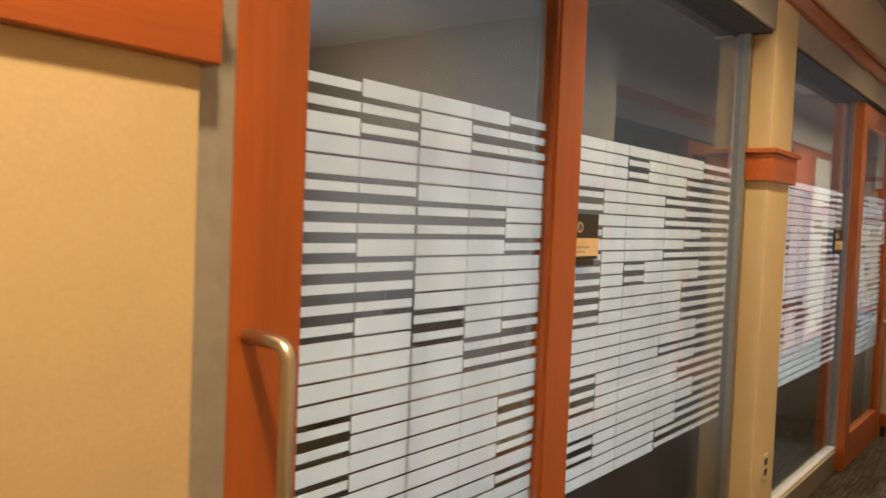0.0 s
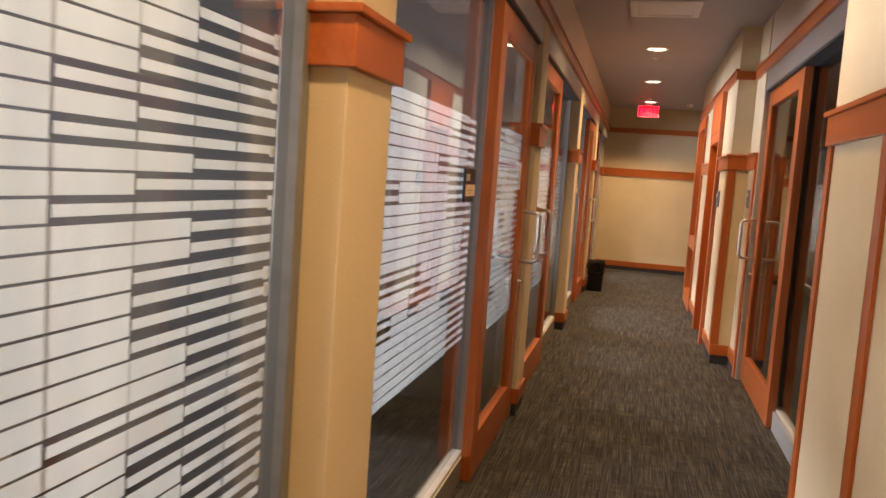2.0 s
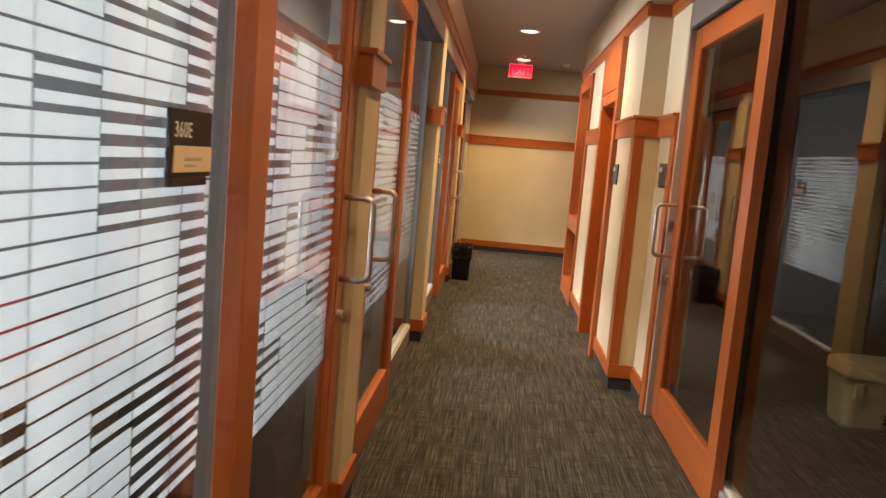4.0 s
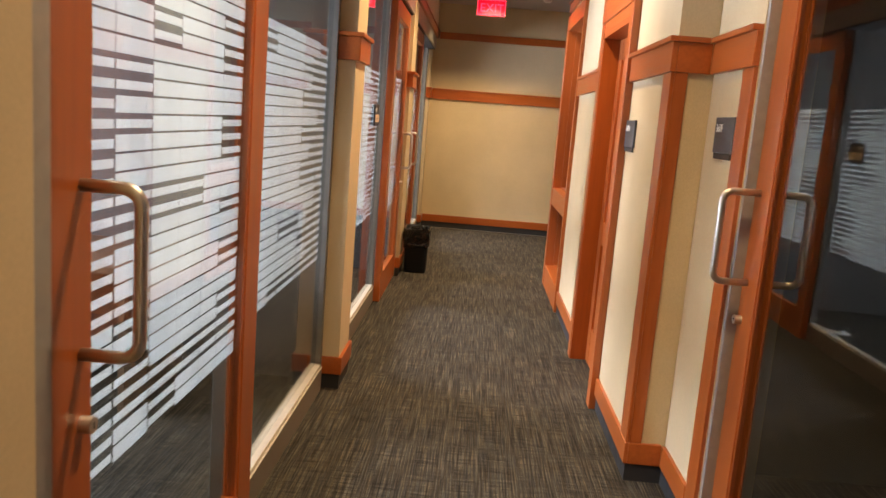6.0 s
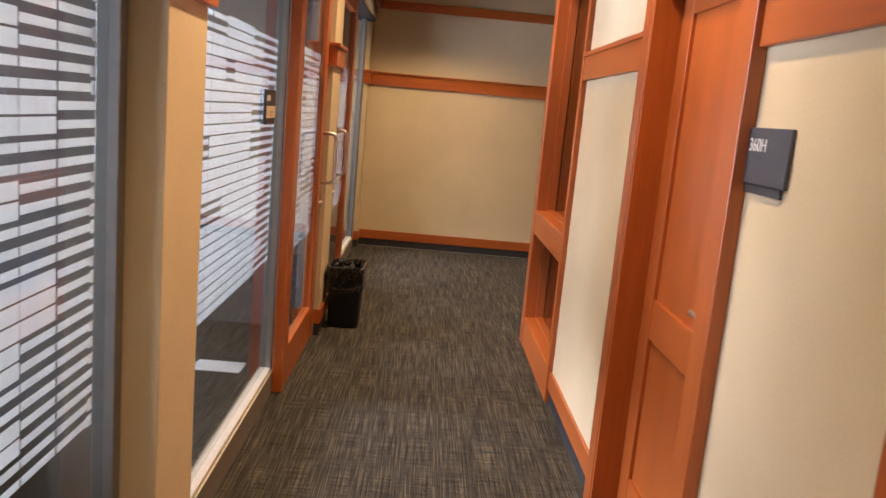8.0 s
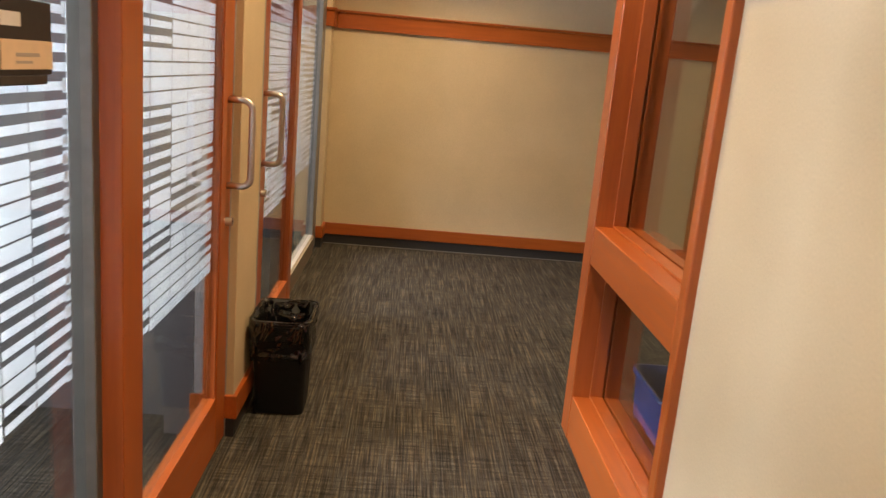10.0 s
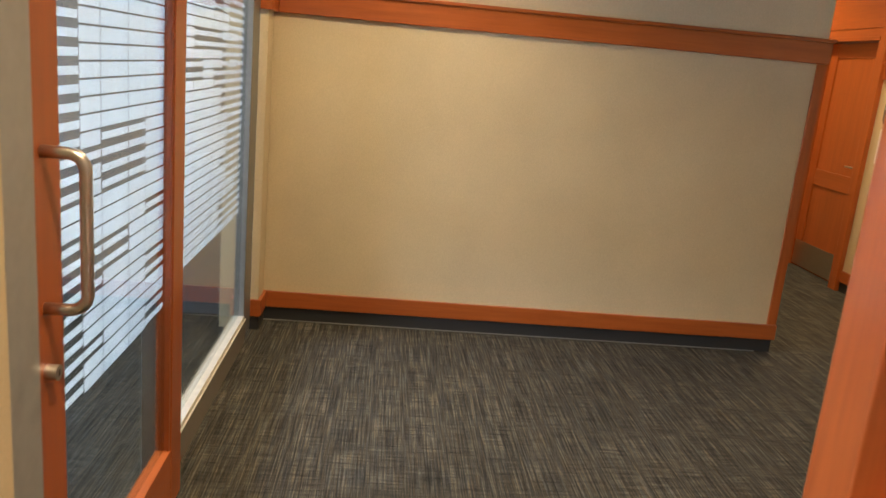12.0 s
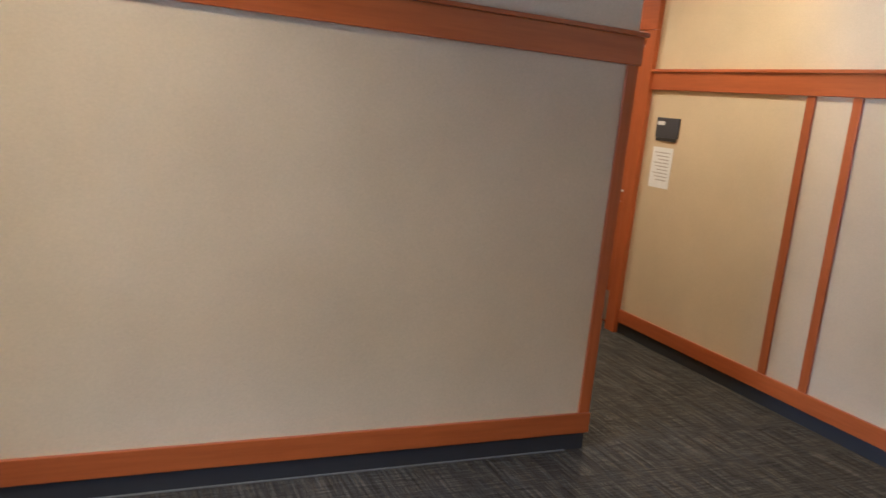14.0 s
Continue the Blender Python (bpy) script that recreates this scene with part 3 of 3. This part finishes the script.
def panel_door(name, label, x, y0, y1, z1, out, lever_y, kick=False):
    """A two-panel wooden door in a wall along y. x: the plane of its face."""
    d = thing(name, label, "door", kind="structure", at=(x, (y0 + y1) / 2, 0))
    b = x - out * 0.045
    st = 0.12
    for a, c in ((y0, y0 + st), (y1 - st, y1)):
        part("stile", boxes((b, x, a, c, 0.008, z1), bevel=0.003), WOOD_V, d)
    for a, c in ((0.008, 0.25), (0.82, 0.97), (z1 - 0.13, z1)):
        part("rail", boxes((b + out * 0.001, x - out * 0.001, y0 + st, y1 - st, a, c), bevel=0.003), WOOD_H, d)
    for a, c in ((0.25, 0.82), (0.97, z1 - 0.13)):
        part("panel", boxes((b + out * 0.012, x - out * 0.014, y0 + st, y1 - st, a, c)), WOOD_V, d)
    if kick:
        part("kick_plate", boxes((x, x + out * 0.003, y0 + 0.02, y1 - 0.02, 0.02, 0.26), bevel=0.001), STEEL, d, "brushed steel kick plate")
    rose = part("rose", cylinder(bmesh.new(), (x + out * 0.006, lever_y, 1.06), (1, 0, 0), 0.026, 0.012), STEEL, d, "steel lever handle")
    s = 1 if lever_y < (y0 + y1) / 2 else -1
    part("lever", tube(bmesh.new(), [(x, lever_y, 1.06), (x + out * 0.045, lever_y, 1.06), (x + out * 0.055, lever_y + s * 0.015, 1.06), (x + out * 0.055, lever_y + s * 0.11, 1.06)], 0.008), STEEL, rose, smooth=True)
    return d


def casing(name, x, y0, y1, z1, out, depth, head):
    """Door casing round an opening, with jambs going depth into the wall. head: top of the head board."""
    f = x + out * 0.042
    c = thing(name, "cherry wood door casing with a tall head board", "door frame", kind="structure", at=(x, (y0 + y1) / 2, 0))
    for a, b in ((y0 - 0.10, y0), (y1, y1 + 0.10)):
        part("side_casing", boxes((x, f, a, b, 0, z1 + 0.10), bevel=0.004), WOOD_V, c)
    for a, b in ((y0, y0 + 0.018), (y1 - 0.018, y1)):
        part("jamb", boxes((x - out * depth, f - out * 0.004, a, b, 0, z1)), WOOD_V, c)
    part("head_jamb", boxes((x - out * depth, f - out * 0.004, y0 + 0.018, y1 - 0.018, z1, z1 + 0.03)), WOOD_H, c)
    part("head_board", boxes((x, f + out * 0.004, y0 - 0.10, y1 + 0.10, z1 + 0.10, head), (x, f - out * 0.004, y0, y1, z1 + 0.03, z1 + 0.10), bevel=0.004), WOOD_H, c)
    return c


casing("door_casing", RX, HY0, HY1, 2.14, -1, 0.14, BAND0 - 0.001)
panel_door("door_1", "cherry wood two-panel office door, closed", RX + 0.065, HY0 + 0.02, HY1 - 0.02, 2.135, -1, HY0 + 0.085)

# ---- right: wooden window at the corner ----
win = thing("window_screen", "cherry framed interior window with a middle rail", "window", kind="structure", at=(RX, (WY0 + WY1) / 2, 0))
WX0, WX1 = RX - 0.028, RX + 0.185
part("post", boxes((WX0, WX1, WY0 - 0.055, WY0, 0, 2.60), bevel=0.005), WOOD_V, win)
part("post", boxes((WX0, WX1, WY1, WE, 0, 2.60), bevel=0.005), WOOD_V, win)
part("middle_rail", boxes((WX0 + 0.002, WX1 - 0.002, WY0, WY1, 0.81, 0.974), bevel=0.005), WOOD_H, win)
part("bottom_rail", boxes((WX0 + 0.002, WX1 - 0.002, WY0, WY1, 0.0, 0.205), bevel=0.005), WOOD_H, win)
part("top_rail", boxes((WX0 + 0.002, WX1 - 0.002, WY0, WY1, 2.46, 2.60), bevel=0.005), WOOD_H, win)
GX = RX + 0.11
for z0, z1 in ((0.205, 0.81), (0.974, 2.46)):
    for s, w in ((GX - 0.060, 0.054), (GX + 0.006, 0.012)):
        part("glazing_bead", boxes((s, s + w, WY0, WY0 + 0.012, z0, z1), (s, s + w, WY1 - 0.012, WY1, z0, z1), (s, s + w, WY0 + 0.012, WY1 - 0.012, z0, z0 + 0.010),
                                   (s, s + w, WY0 + 0.012, WY1 - 0.012, z1 - 0.010, z1), bevel=0.002), WOOD_V, win)
    pane("pane", boxes((GX - 0.0025, GX + 0.0025, WY0, WY1, z0, z1)), win)

# ---- lobby beyond the corner ----
structure("wall_lobby_south", boxes((RX + 0.16, FAR_X, 12.30, 12.45, 0, CEIL)), CREAM, "cream lobby wall", "wall")
FY0, FY1 = 19.438, 20.35
structure("wall_far", boxes((FAR_X, FAR_X + 0.15, 12.30, FY0, 0, CEIL), (FAR_X, FAR_X + 0.15, FY0, FY1, 2.14, CEIL), (FAR_X, FAR_X + 0.15, FY1, 22.0, 0, CEIL)), CREAM, "cream panelled lobby wall", "wall")
structure("wall_far_north", boxes((-1.25, FAR_X + 0.15, 22.0, 22.15, 0, CEIL)), CREAM, "cream wall closing the passage", "wall")
structure("wall_passage", boxes((END_X - 0.15, END_X, YE + 0.16, 22.0, 0, CEIL)), CREAM, "cream passage wall behind the end wall", "wall")
moulding("chair_rail_far", [(FAR_X - 0.022, FAR_X, 12.45, FY0 - 0.10, CAP0, CAP1 - 0.022), (FAR_X - 0.036, FAR_X, 12.45, FY0 - 0.10, CAP1 - 0.022, CAP1)], WOOD_H, "cherry wood rail on the lobby wall")
moulding("baseboard_far", [(FAR_X - 0.018, FAR_X, 12.45, FY0 - 0.10, BASE0, BASE1)], WOOD_H, "cherry wood baseboard")
structure("rubber_base_far", boxes((FAR_X - 0.006, FAR_X, 12.45, FY0 - 0.10, 0, BASE0)), RUBBER, "black rubber cove base", "trim")
for y in (17.633, 17.935, 16.0, 15.70):
    moulding("batten_far", [(FAR_X - 0.014, FAR_X, y - 0.030, y + 0.030, BASE1, CAP0)], WOOD_V, "narrow cherry wood wall batten")
casing("door_casing_far", FAR_X, FY0, FY1, 2.14, -1, 0.14, 2.62)
panel_door("door_2", "cherry wood door with a steel kick plate, closed", FAR_X + 0.065, FY0 + 0.02, FY1 - 0.02, 2.135, -1, FY0 + 0.10, kick=True)


# ---- ceiling fittings ----
def downlight(x, y, watts, spread=120):
    d = thing("downlight", "round recessed downlight with a white ring, lit", "ceiling light", "corridor downlights", at=(x, y, CEIL))
    bm = bmesh.new()
    ring = [(0.125, CEIL - 0.001), (0.125, CEIL - 0.007), (0.100, CEIL - 0.010), (0.094, CEIL - 0.004)]
    sides = 40
    loops = [[bm.verts.new((x + r * math.cos(2 * math.pi * k / sides), y + r * math.sin(2 * math.pi * k / sides), z)) for k in range(sides)] for r, z in ring]
    for a, b in zip(loops, loops[1:]):
        for k in range(sides):
            bm.faces.new((a[k], a[(k + 1) % sides], b[(k + 1) % sides], b[k]))
    part("ring", bm, WHITE_TRIM, d, smooth=True)
    part("lens", cylinder(bmesh.new(), (x, y, CEIL - 0.004), (0, 0, 1), 0.096, 0.004, 40), LAMP_GLOW, d, "glowing warm lens")
    lamp("downlight_lamp", x, y, CEIL - 0.014, watts, WARM, 0.18, spread=spread)
    return d


for y, w in ((-2.1, 1), (0.55, 1), (3.20, 1.0), (5.86, 0.45), (8.51, 0.85), (11.11, 1), (13.76, 1), (16.42, 1.15)):
    downlight(-0.245, y, w * CORRIDOR_W)
# Lobby fittings are added, unseen, to brighten its far wall and door.
for x, y, w in ((2.75, 18.25, 1.5), (2.85, 20.3, 1.2), (2.9, 14.6, 1.0)):
    downlight(x, y, w * LOBBY_FILL_W, 150)

vent = thing("ceiling_vent", "square white ceiling air vent with a flat panel", "air vent", at=(-0.19, 9.14, CEIL))
part("frame", boxes((-0.505, -0.445, 8.84, 9.44, CEIL - 0.012, CEIL), (0.015, 0.075, 8.84, 9.44, CEIL - 0.012, CEIL), (-0.445, 0.015, 8.84, 8.90, CEIL - 0.012, CEIL), (-0.445, 0.015, 9.38, 9.44, CEIL - 0.012, CEIL), bevel=0.002), WHITE_TRIM, vent)
part("backing", boxes((-0.445, 0.015, 8.90, 9.38, CEIL - 0.003, CEIL - 0.001)), WHITE_TRIM, vent)
part("panel", boxes((-0.425, -0.005, 8.92, 9.36, CEIL - 0.009, CEIL - 0.003), bevel=0.002), WHITE_TRIM, vent, "pale flat centre panel")

for x, y in ((-0.25, 11.73), (-0.26, 16.0)):
    s = thing("sprinkler_head", "small white ceiling sprinkler head", "sprinkler", "sprinklers", at=(x, y, CEIL))
    part("escutcheon", cylinder(bmesh.new(), (x, y, CEIL - 0.005), (0, 0, 1), 0.035, 0.01), WHITE_TRIM, s)
    part("deflector", cylinder(bmesh.new(), (x, y, CEIL - 0.025), (0, 0, 1), 0.014, 0.03), STEEL, s)
det = thing("smoke_detector", "white round smoke detector on the ceiling", "smoke detector", at=(0.42, 16.6, CEIL))
part("body", cylinder(bmesh.new(), (0.42, 16.6, CEIL - 0.02), (0, 0, -1), 0.06, 0.04, 28, 0.045), WHITE_TRIM, det)

ex = thing("exit_sign", "lit red exit sign hanging from the ceiling", "exit sign", at=(-0.27, 16.7, 2.872))
part("housing", boxes((-0.455, -0.085, 16.70, 16.735, 2.872, 3.082), bevel=0.006), WHITE_TRIM, ex)
part("face", boxes((-0.445, -0.095, 16.692, 16.70, 2.882, 3.072), bevel=0.002), EXIT_GLOW, ex, "glowing red face")
part("lettering", text_mesh("EXIT", 0.15, Matrix.Translation((-0.417, 16.690, 2.924)) @ pose(0, 0, 0, 90)), EXIT_LETTER, ex, "bright letters EXIT")
part("border", boxes((-0.445, -0.095, 16.688, 16.6915, 2.882, 2.888), (-0.445, -0.095, 16.688, 16.6915, 3.066, 3.072), (-0.445, -0.439, 16.688, 16.6915, 2.888, 3.066), (-0.101, -0.095, 16.688, 16.6915, 2.888, 3.066)), EXIT_LETTER, ex, "bright red border line")
part("canopy", boxes((-0.325, -0.215, 16.695, 16.74, 3.082, CEIL), bevel=0.004), WHITE_TRIM, ex)


# ---- signs ----
def sign_matrix(x, y, z, out):
    """Frame on a wall along y: local x to the reader's right, y up, z out of the wall."""
    return Matrix.Translation((x, y, z)) @ (Matrix(((0, 0, 1), (1, 0, 0), (0, 1, 0))) if out > 0 else Matrix(((0, 0, -1), (-1, 0, 0), (0, 1, 0)))).to_4x4()


def door_sign(x, y, z, out, number, card, label):
    """Room sign about 0.2 m wide, (x, y, z): the middle of its top edge."""
    m = sign_matrix(x, y, z, out)
    s = thing("room_sign", label, "sign", "room signs", at=(x, y, z))

    def add(name, bm, mat, lab=""):
        bmesh.ops.transform(bm, matrix=m, verts=bm.verts)
        return part(name, bm, mat, s, lab)

    w = 0.110 if card else 0.118
    if card:
        add("plate", boxes((-w, w, -0.142, 0, 0, 0.012), bevel=0.002), BLACK)
        c = add("card", boxes((-w + 0.012, w - 0.004, -0.131, -0.076, 0.012, 0.0145)), INSERT, "cream name card")
        add("holder", boxes((-w, w - 0.03, -0.161, -0.142, 0, 0.016), bevel=0.002), BLACK)
        bars = boxes((-0.045, 0.05, -0.107, -0.100, 0.0145, 0.0150), (-0.045, 0.02, -0.120, -0.115, 0.0145, 0.0150))
        bmesh.ops.transform(bars, matrix=m, verts=bars.verts)
        part("writing", bars, INK, c)
    else:
        add("plate", boxes((-w, w, -0.140, 0, 0, 0.012), bevel=0.003), GREY_PLATE)
        add("holder", boxes((-w + 0.008, w - 0.02, -0.163, -0.140, 0, 0.009), bevel=0.002), BLACK)
    if number:
        add("lettering", text_mesh(number, 0.046, Matrix.Translation((-w + 0.014, -0.058, 0.0125))), LETTER, "white room number")
    else:
        add("lettering", boxes((-w + 0.014, -w + 0.09, -0.052, -0.026, 0.012, 0.013)), LETTER, "pale unreadable number")
    return s


SX = GLASS_L + 0.006
CARD_LABEL = "black room sign with a cream name card on the glass"
door_sign(SX, 2.411, 1.63, 1, "360D", True, CARD_LABEL)
door_sign(SX, 5.85, 1.625, 1, "360E", True, CARD_LABEL)
door_sign(SX, 9.18, 1.62, 1, "360G", True, CARD_LABEL)
door_sign(SX, 12.47, 1.62, 1, "", True, CARD_LABEL)
door_sign(SX, 15.78, 1.62, 1, "", True, CARD_LABEL)
door_sign(RFX, 9.535, 1.645, -1, "360F", False, "dark grey room sign 360F on the cream wall")
door_sign(RX, 10.578, 1.622, -1, "360H", False, "dark grey room sign 360H beside the wooden door")
door_sign(FAR_X, 19.11, 1.632, -1, "", False, "dark grey room sign on the lobby wall")
note = thing("paper_notice", "white paper notice taped below the room sign", "notice", at=(FAR_X, 19.13, 1.43))
part("sheet", boxes((FAR_X - 0.002, FAR_X - 0.0005, 19.02, 19.235, 1.14, 1.425)), PAPER, note)
part("writing", boxes(*[(FAR_X - 0.0026, FAR_X - 0.002, 19.05, 19.205 - (k % 3) * 0.02, 1.385 - k * 0.024, 1.391 - k * 0.024) for k in range(9)]), INK, note, "rows of small grey writing")
stk = thing("glass_sticker", "small cream sticker with a ring on the door glass", "sticker", at=(DOOR_L - 0.016, 7.05, 1.6))
part("sheet", boxes((DOOR_L - 0.018, DOOR_L - 0.0175, 7.035, 7.095, 1.53, 1.70)), PAPER, stk)
bm = bmesh.new()
tube(bm, [(DOOR_L - 0.0168, 7.065 + 0.018 * math.cos(a * math.pi / 8), 1.59 + 0.032 * math.sin(a * math.pi / 8)) for a in range(17)], 0.004, 6)
part("ring_mark", bm, INK, stk, "dark printed ring")


# ---- bins ----
def rounded_ring(bm, cx, cy, hx, hy, r, z, per=5, jitter=0.0, rng=None):
    ring = []
    for qx, qy, start in ((1, 1, 0), (-1, 1, 1), (-1, -1, 2), (1, -1, 3)):
        for k in range(per):
            a = math.pi / 2 * (start + k / (per - 1))
            d = rng.uniform(-jitter, jitter) if rng else 0.0
            ring.append(bm.verts.new((cx + qx * (hx - r) + (r + d) * math.cos(a), cy + qy * (hy - r) + (r + d) * math.sin(a), z + (rng.uniform(-jitter, jitter) * 1.2 if rng else 0))))
    return ring


def skin(bm, rings, close_first=True, close_last=False):
    for a, b in zip(rings, rings[1:]):
        n = len(a)
        for k in range(n):
            bm.faces.new((a[k], a[(k + 1) % n], b[(k + 1) % n], b[k]))
    if close_first:
        bm.faces.new(rings[0][::-1])
    if close_last:
        bm.faces.new(rings[-1])
    return bm


def waste_bin(x, y, h, top, bottom, mat, label, liner):
    b = thing("waste_bin", label, "waste bin", at=(x, y, 0))
    bm = bmesh.new()
    (tx, ty), (bx, by) = top, bottom
    mid = lambda f: ((bx + (tx - bx) * f), (by + (ty - by) * f))
    rings = [rounded_ring(bm, x, y, *mid(f), 0.035 + 0.01 * f, h * f) for f in (0, 0.02, 0.5, 0.93)]
    rings.append(rounded_ring(bm, x, y, tx + 0.008, ty + 0.008, 0.045, h * 0.95))
    rings.append(rounded_ring(bm, x, y, tx + 0.008, ty + 0.008, 0.045, h))
    rings.append(rounded_ring(bm, x, y, tx - 0.004, ty - 0.004, 0.04, h))
    rings.append(rounded_ring(bm, x, y, *mid(0.5), 0.035, h * 0.5))
    rings.append(rounded_ring(bm, x, y, bx - 0.01, by - 0.01, 0.03, 0.02))
    skin(bm, rings, True, True)
    part("bucket", bm, mat, b, smooth=True)
    if liner:
        rng = random.Random(5)
        bm = bmesh.new()
        rings = []
        for f, grow, jit in ((0.56, 0.004, 0.004), (0.64, 0.010, 0.005), (0.70, 0.007, 0.004), (0.80, 0.008, 0.004), (0.92, 0.010, 0.003), (0.985, 0.011, 0.002), (1.0, 0.008, 0.002), (1.0, -0.004, 0.003),
                             (0.95, -0.006, 0.006), (0.87, -0.010, 0.012), (0.78, -0.018, 0.02), (0.66, -0.030, 0.03), (0.52, -0.045, 0.03), (0.33, -0.04, 0.02)):
            hx, hy = mid(min(f, 1.0))
            rings.append(rounded_ring(bm, x, y, hx + grow, hy + grow, 0.04, h * f, 9, jit, rng))
        skin(bm, rings, False, True)
        bmesh.ops.subdivide_edges(bm, edges=bm.edges[:], cuts=2, use_grid_fill=True, smooth=0.5)
        for v in bm.verts:
            inside = max(abs(v.co.x - x) / (tx + 0.01), abs(v.co.y - y) / (ty + 0.01)) < 0.9
            size = 0.032 if inside else 0.0065
            fold = 1 - 2 * abs(noise.noise(Vector((v.co.x * 21, v.co.y * 21, v.co.z * 9 + 3))))
            crease = 1 - 2 * abs(noise.noise(Vector((v.co.x * 33 + 5, v.co.y * 33, v.co.z * 26))))
            away = Vector((x - v.co.x, y - v.co.y, 0)) if inside else Vector((v.co.x - x, v.co.y - y, 0))
            if away.length > 1e-4:
                v.co += away.normalized() * size * (0.7 * fold + 0.5 * crease - 0.5)
            if v.co.z > h * 0.93:
                v.co.z += 0.007 * noise.noise(v.co * 19)
        bag = part("liner", bm, BAG, b, "crumpled glossy black bin liner", smooth=True)
        bm = bmesh.new()
        loop = [v.co.copy() for v in rounded_ring(bm, x, y, tx + 0.007, ty + 0.007, 0.045, h * 1.0, 9)]
        bm.clear()
        loop = [p + Vector((0.004 * noise.noise(p * 31), 0.004 * noise.noise(p * 27 + Vector((4, 0, 0))), 0.009 * noise.noise(p * 17))) for p in loop]
        part("rolled_rim", tube(bm, loop + loop[:1], 0.0042, 8), BAG, bag, smooth=True)
        flap = bmesh.new()
        rows = [[flap.verts.new((x - tx - 0.010 - 0.030 * a - 0.006 * math.sin(5 * c), y + 0.02 + 0.055 * (c - 0.5) * (1.2 - 0.5 * a), h * (1.0 - 0.55 * a))) for c in (0, 0.25, 0.5, 0.75, 1)] for a in (0, 0.25, 0.5, 0.75, 1)]
        for ra, rb in zip(rows, rows[1:]):
            for k in range(4):
                flap.faces.new((ra[k], ra[k + 1], rb[k + 1], rb[k]))
        bmesh.ops.solidify(flap, geom=flap.faces[:], thickness=0.003)
        part("loose_end", flap, BAG, bag, "loose end of the liner", smooth=True)
    return b


waste_bin(-0.828, 14.255, 0.452, (0.122, 0.165), (0.108, 0.105), BIN_BLACK, "black plastic waste bin with a black liner standing on the carpet", True)
waste_bin(0.86, 13.83, 0.40, (0.16, 0.20), (0.13, 0.17), BLUE, "blue plastic recycling bin on the carpet behind the window", False)

# ---- things in the rooms ----
cooler = thing("cool_box", "cream plastic cool box with rounded corners on the floor", "cool box", at=(2.20, 9.55, 0))
bm = bmesh.new()
skin(bm, [rounded_ring(bm, 2.20, 9.55, hx, hy, 0.06, z) for hx, hy, z in ((0.20, 0.15, 0.0), (0.215, 0.165, 0.03), (0.235, 0.185, 0.34))], True, True)
part("body", bm, IVORY, cooler, smooth=False)
bm = bmesh.new()
skin(bm, [rounded_ring(bm, 2.20, 9.55, hx, hy, 0.06, z) for hx, hy, z in ((0.245, 0.195, 0.345), (0.25, 0.20, 0.36), (0.245, 0.195, 0.43), (0.20, 0.15, 0.455))], True, True)
part("lid", bm, IVORY, cooler)
for z in (0.07, 0.095, 0.12):
    part("slot", boxes((2.22, 2.34, 9.371, 9.39, z, z + 0.010)), DARK_SLOT, cooler)
part("latch", boxes((2.01, 2.07, 9.355, 9.39, 0.22, 0.33), bevel=0.008), IVORY, cooler)


def desk(y0, y1, x0, x1):
    d = thing("desk", "brown laminate office desk against the wall", "desk", "office desks", at=((x0 + x1) / 2, (y0 + y1) / 2, 0))
    part("top", boxes((x0, x1, y0, y1, 0.71, 0.745), bevel=0.004), DESK, d)
    part("side_panel", boxes((x0, x0 + 0.03, y0 + 0.02, y1 - 0.02, 0, 0.71)), DESK, d)
    part("side_panel", boxes((x1 - 0.03, x1, y0 + 0.02, y1 - 0.02, 0, 0.71)), DESK, d)
    part("modesty_panel", boxes((x0 + 0.03, x1 - 0.03, y1 - 0.06, y1 - 0.04, 0.3, 0.71)), DESK, d)
    return d


def monitor(x, y, lit):
    m = thing("monitor", "computer monitor on the desk", "monitor", "office monitors", at=(x, y, 0.745))
    part("foot", boxes((x - 0.11, x + 0.11, y - 0.08, y + 0.08, 0.745, 0.758), bevel=0.004), SCREEN, m)
    part("stem", boxes((x - 0.025, x + 0.025, y + 0.01, y + 0.04, 0.758, 0.95)), SCREEN, m)
    part("case", boxes((x - 0.27, x + 0.27, y - 0.02, y + 0.02, 0.88, 1.22), bevel=0.006), SCREEN, m)
    part("screen", boxes((x - 0.255, x + 0.255, y - 0.0215, y - 0.0202, 0.897, 1.205)), SCREEN_GLOW if lit else SCREEN, m, "pale blue lit screen" if lit else "")
    return m


desk(6.45, 7.25, -3.6, -1.9)
monitor(-2.6, 6.95, True)
desk(3.10, 3.90, -3.6, -1.9)
monitor(-2.7, 3.60, False)
desk(9.95, 10.75, -3.6, -1.9)
box_red = thing("storage_box", "small red box on the desk", "box", at=(-2.05, 6.8, 0.745))
part("body", boxes((-2.15, -1.95, 6.72, 6.9, 0.745, 0.90), bevel=0.006), RED, box_red)
part("lid", boxes((-2.155, -1.945, 6.715, 6.905, 0.90, 0.93), bevel=0.006), RED, box_red)
# Thin white rectangle laid flat on the carpet behind the door glass.
sheet = thing("white_floor_patch", "flat white rectangle lying on the office carpet", "paper", at=(-1.43, 13.13, 0))
part("sheet", boxes((-1.58, -1.30, 13.04, 13.22, 0.001, 0.004)), PAPER, sheet)
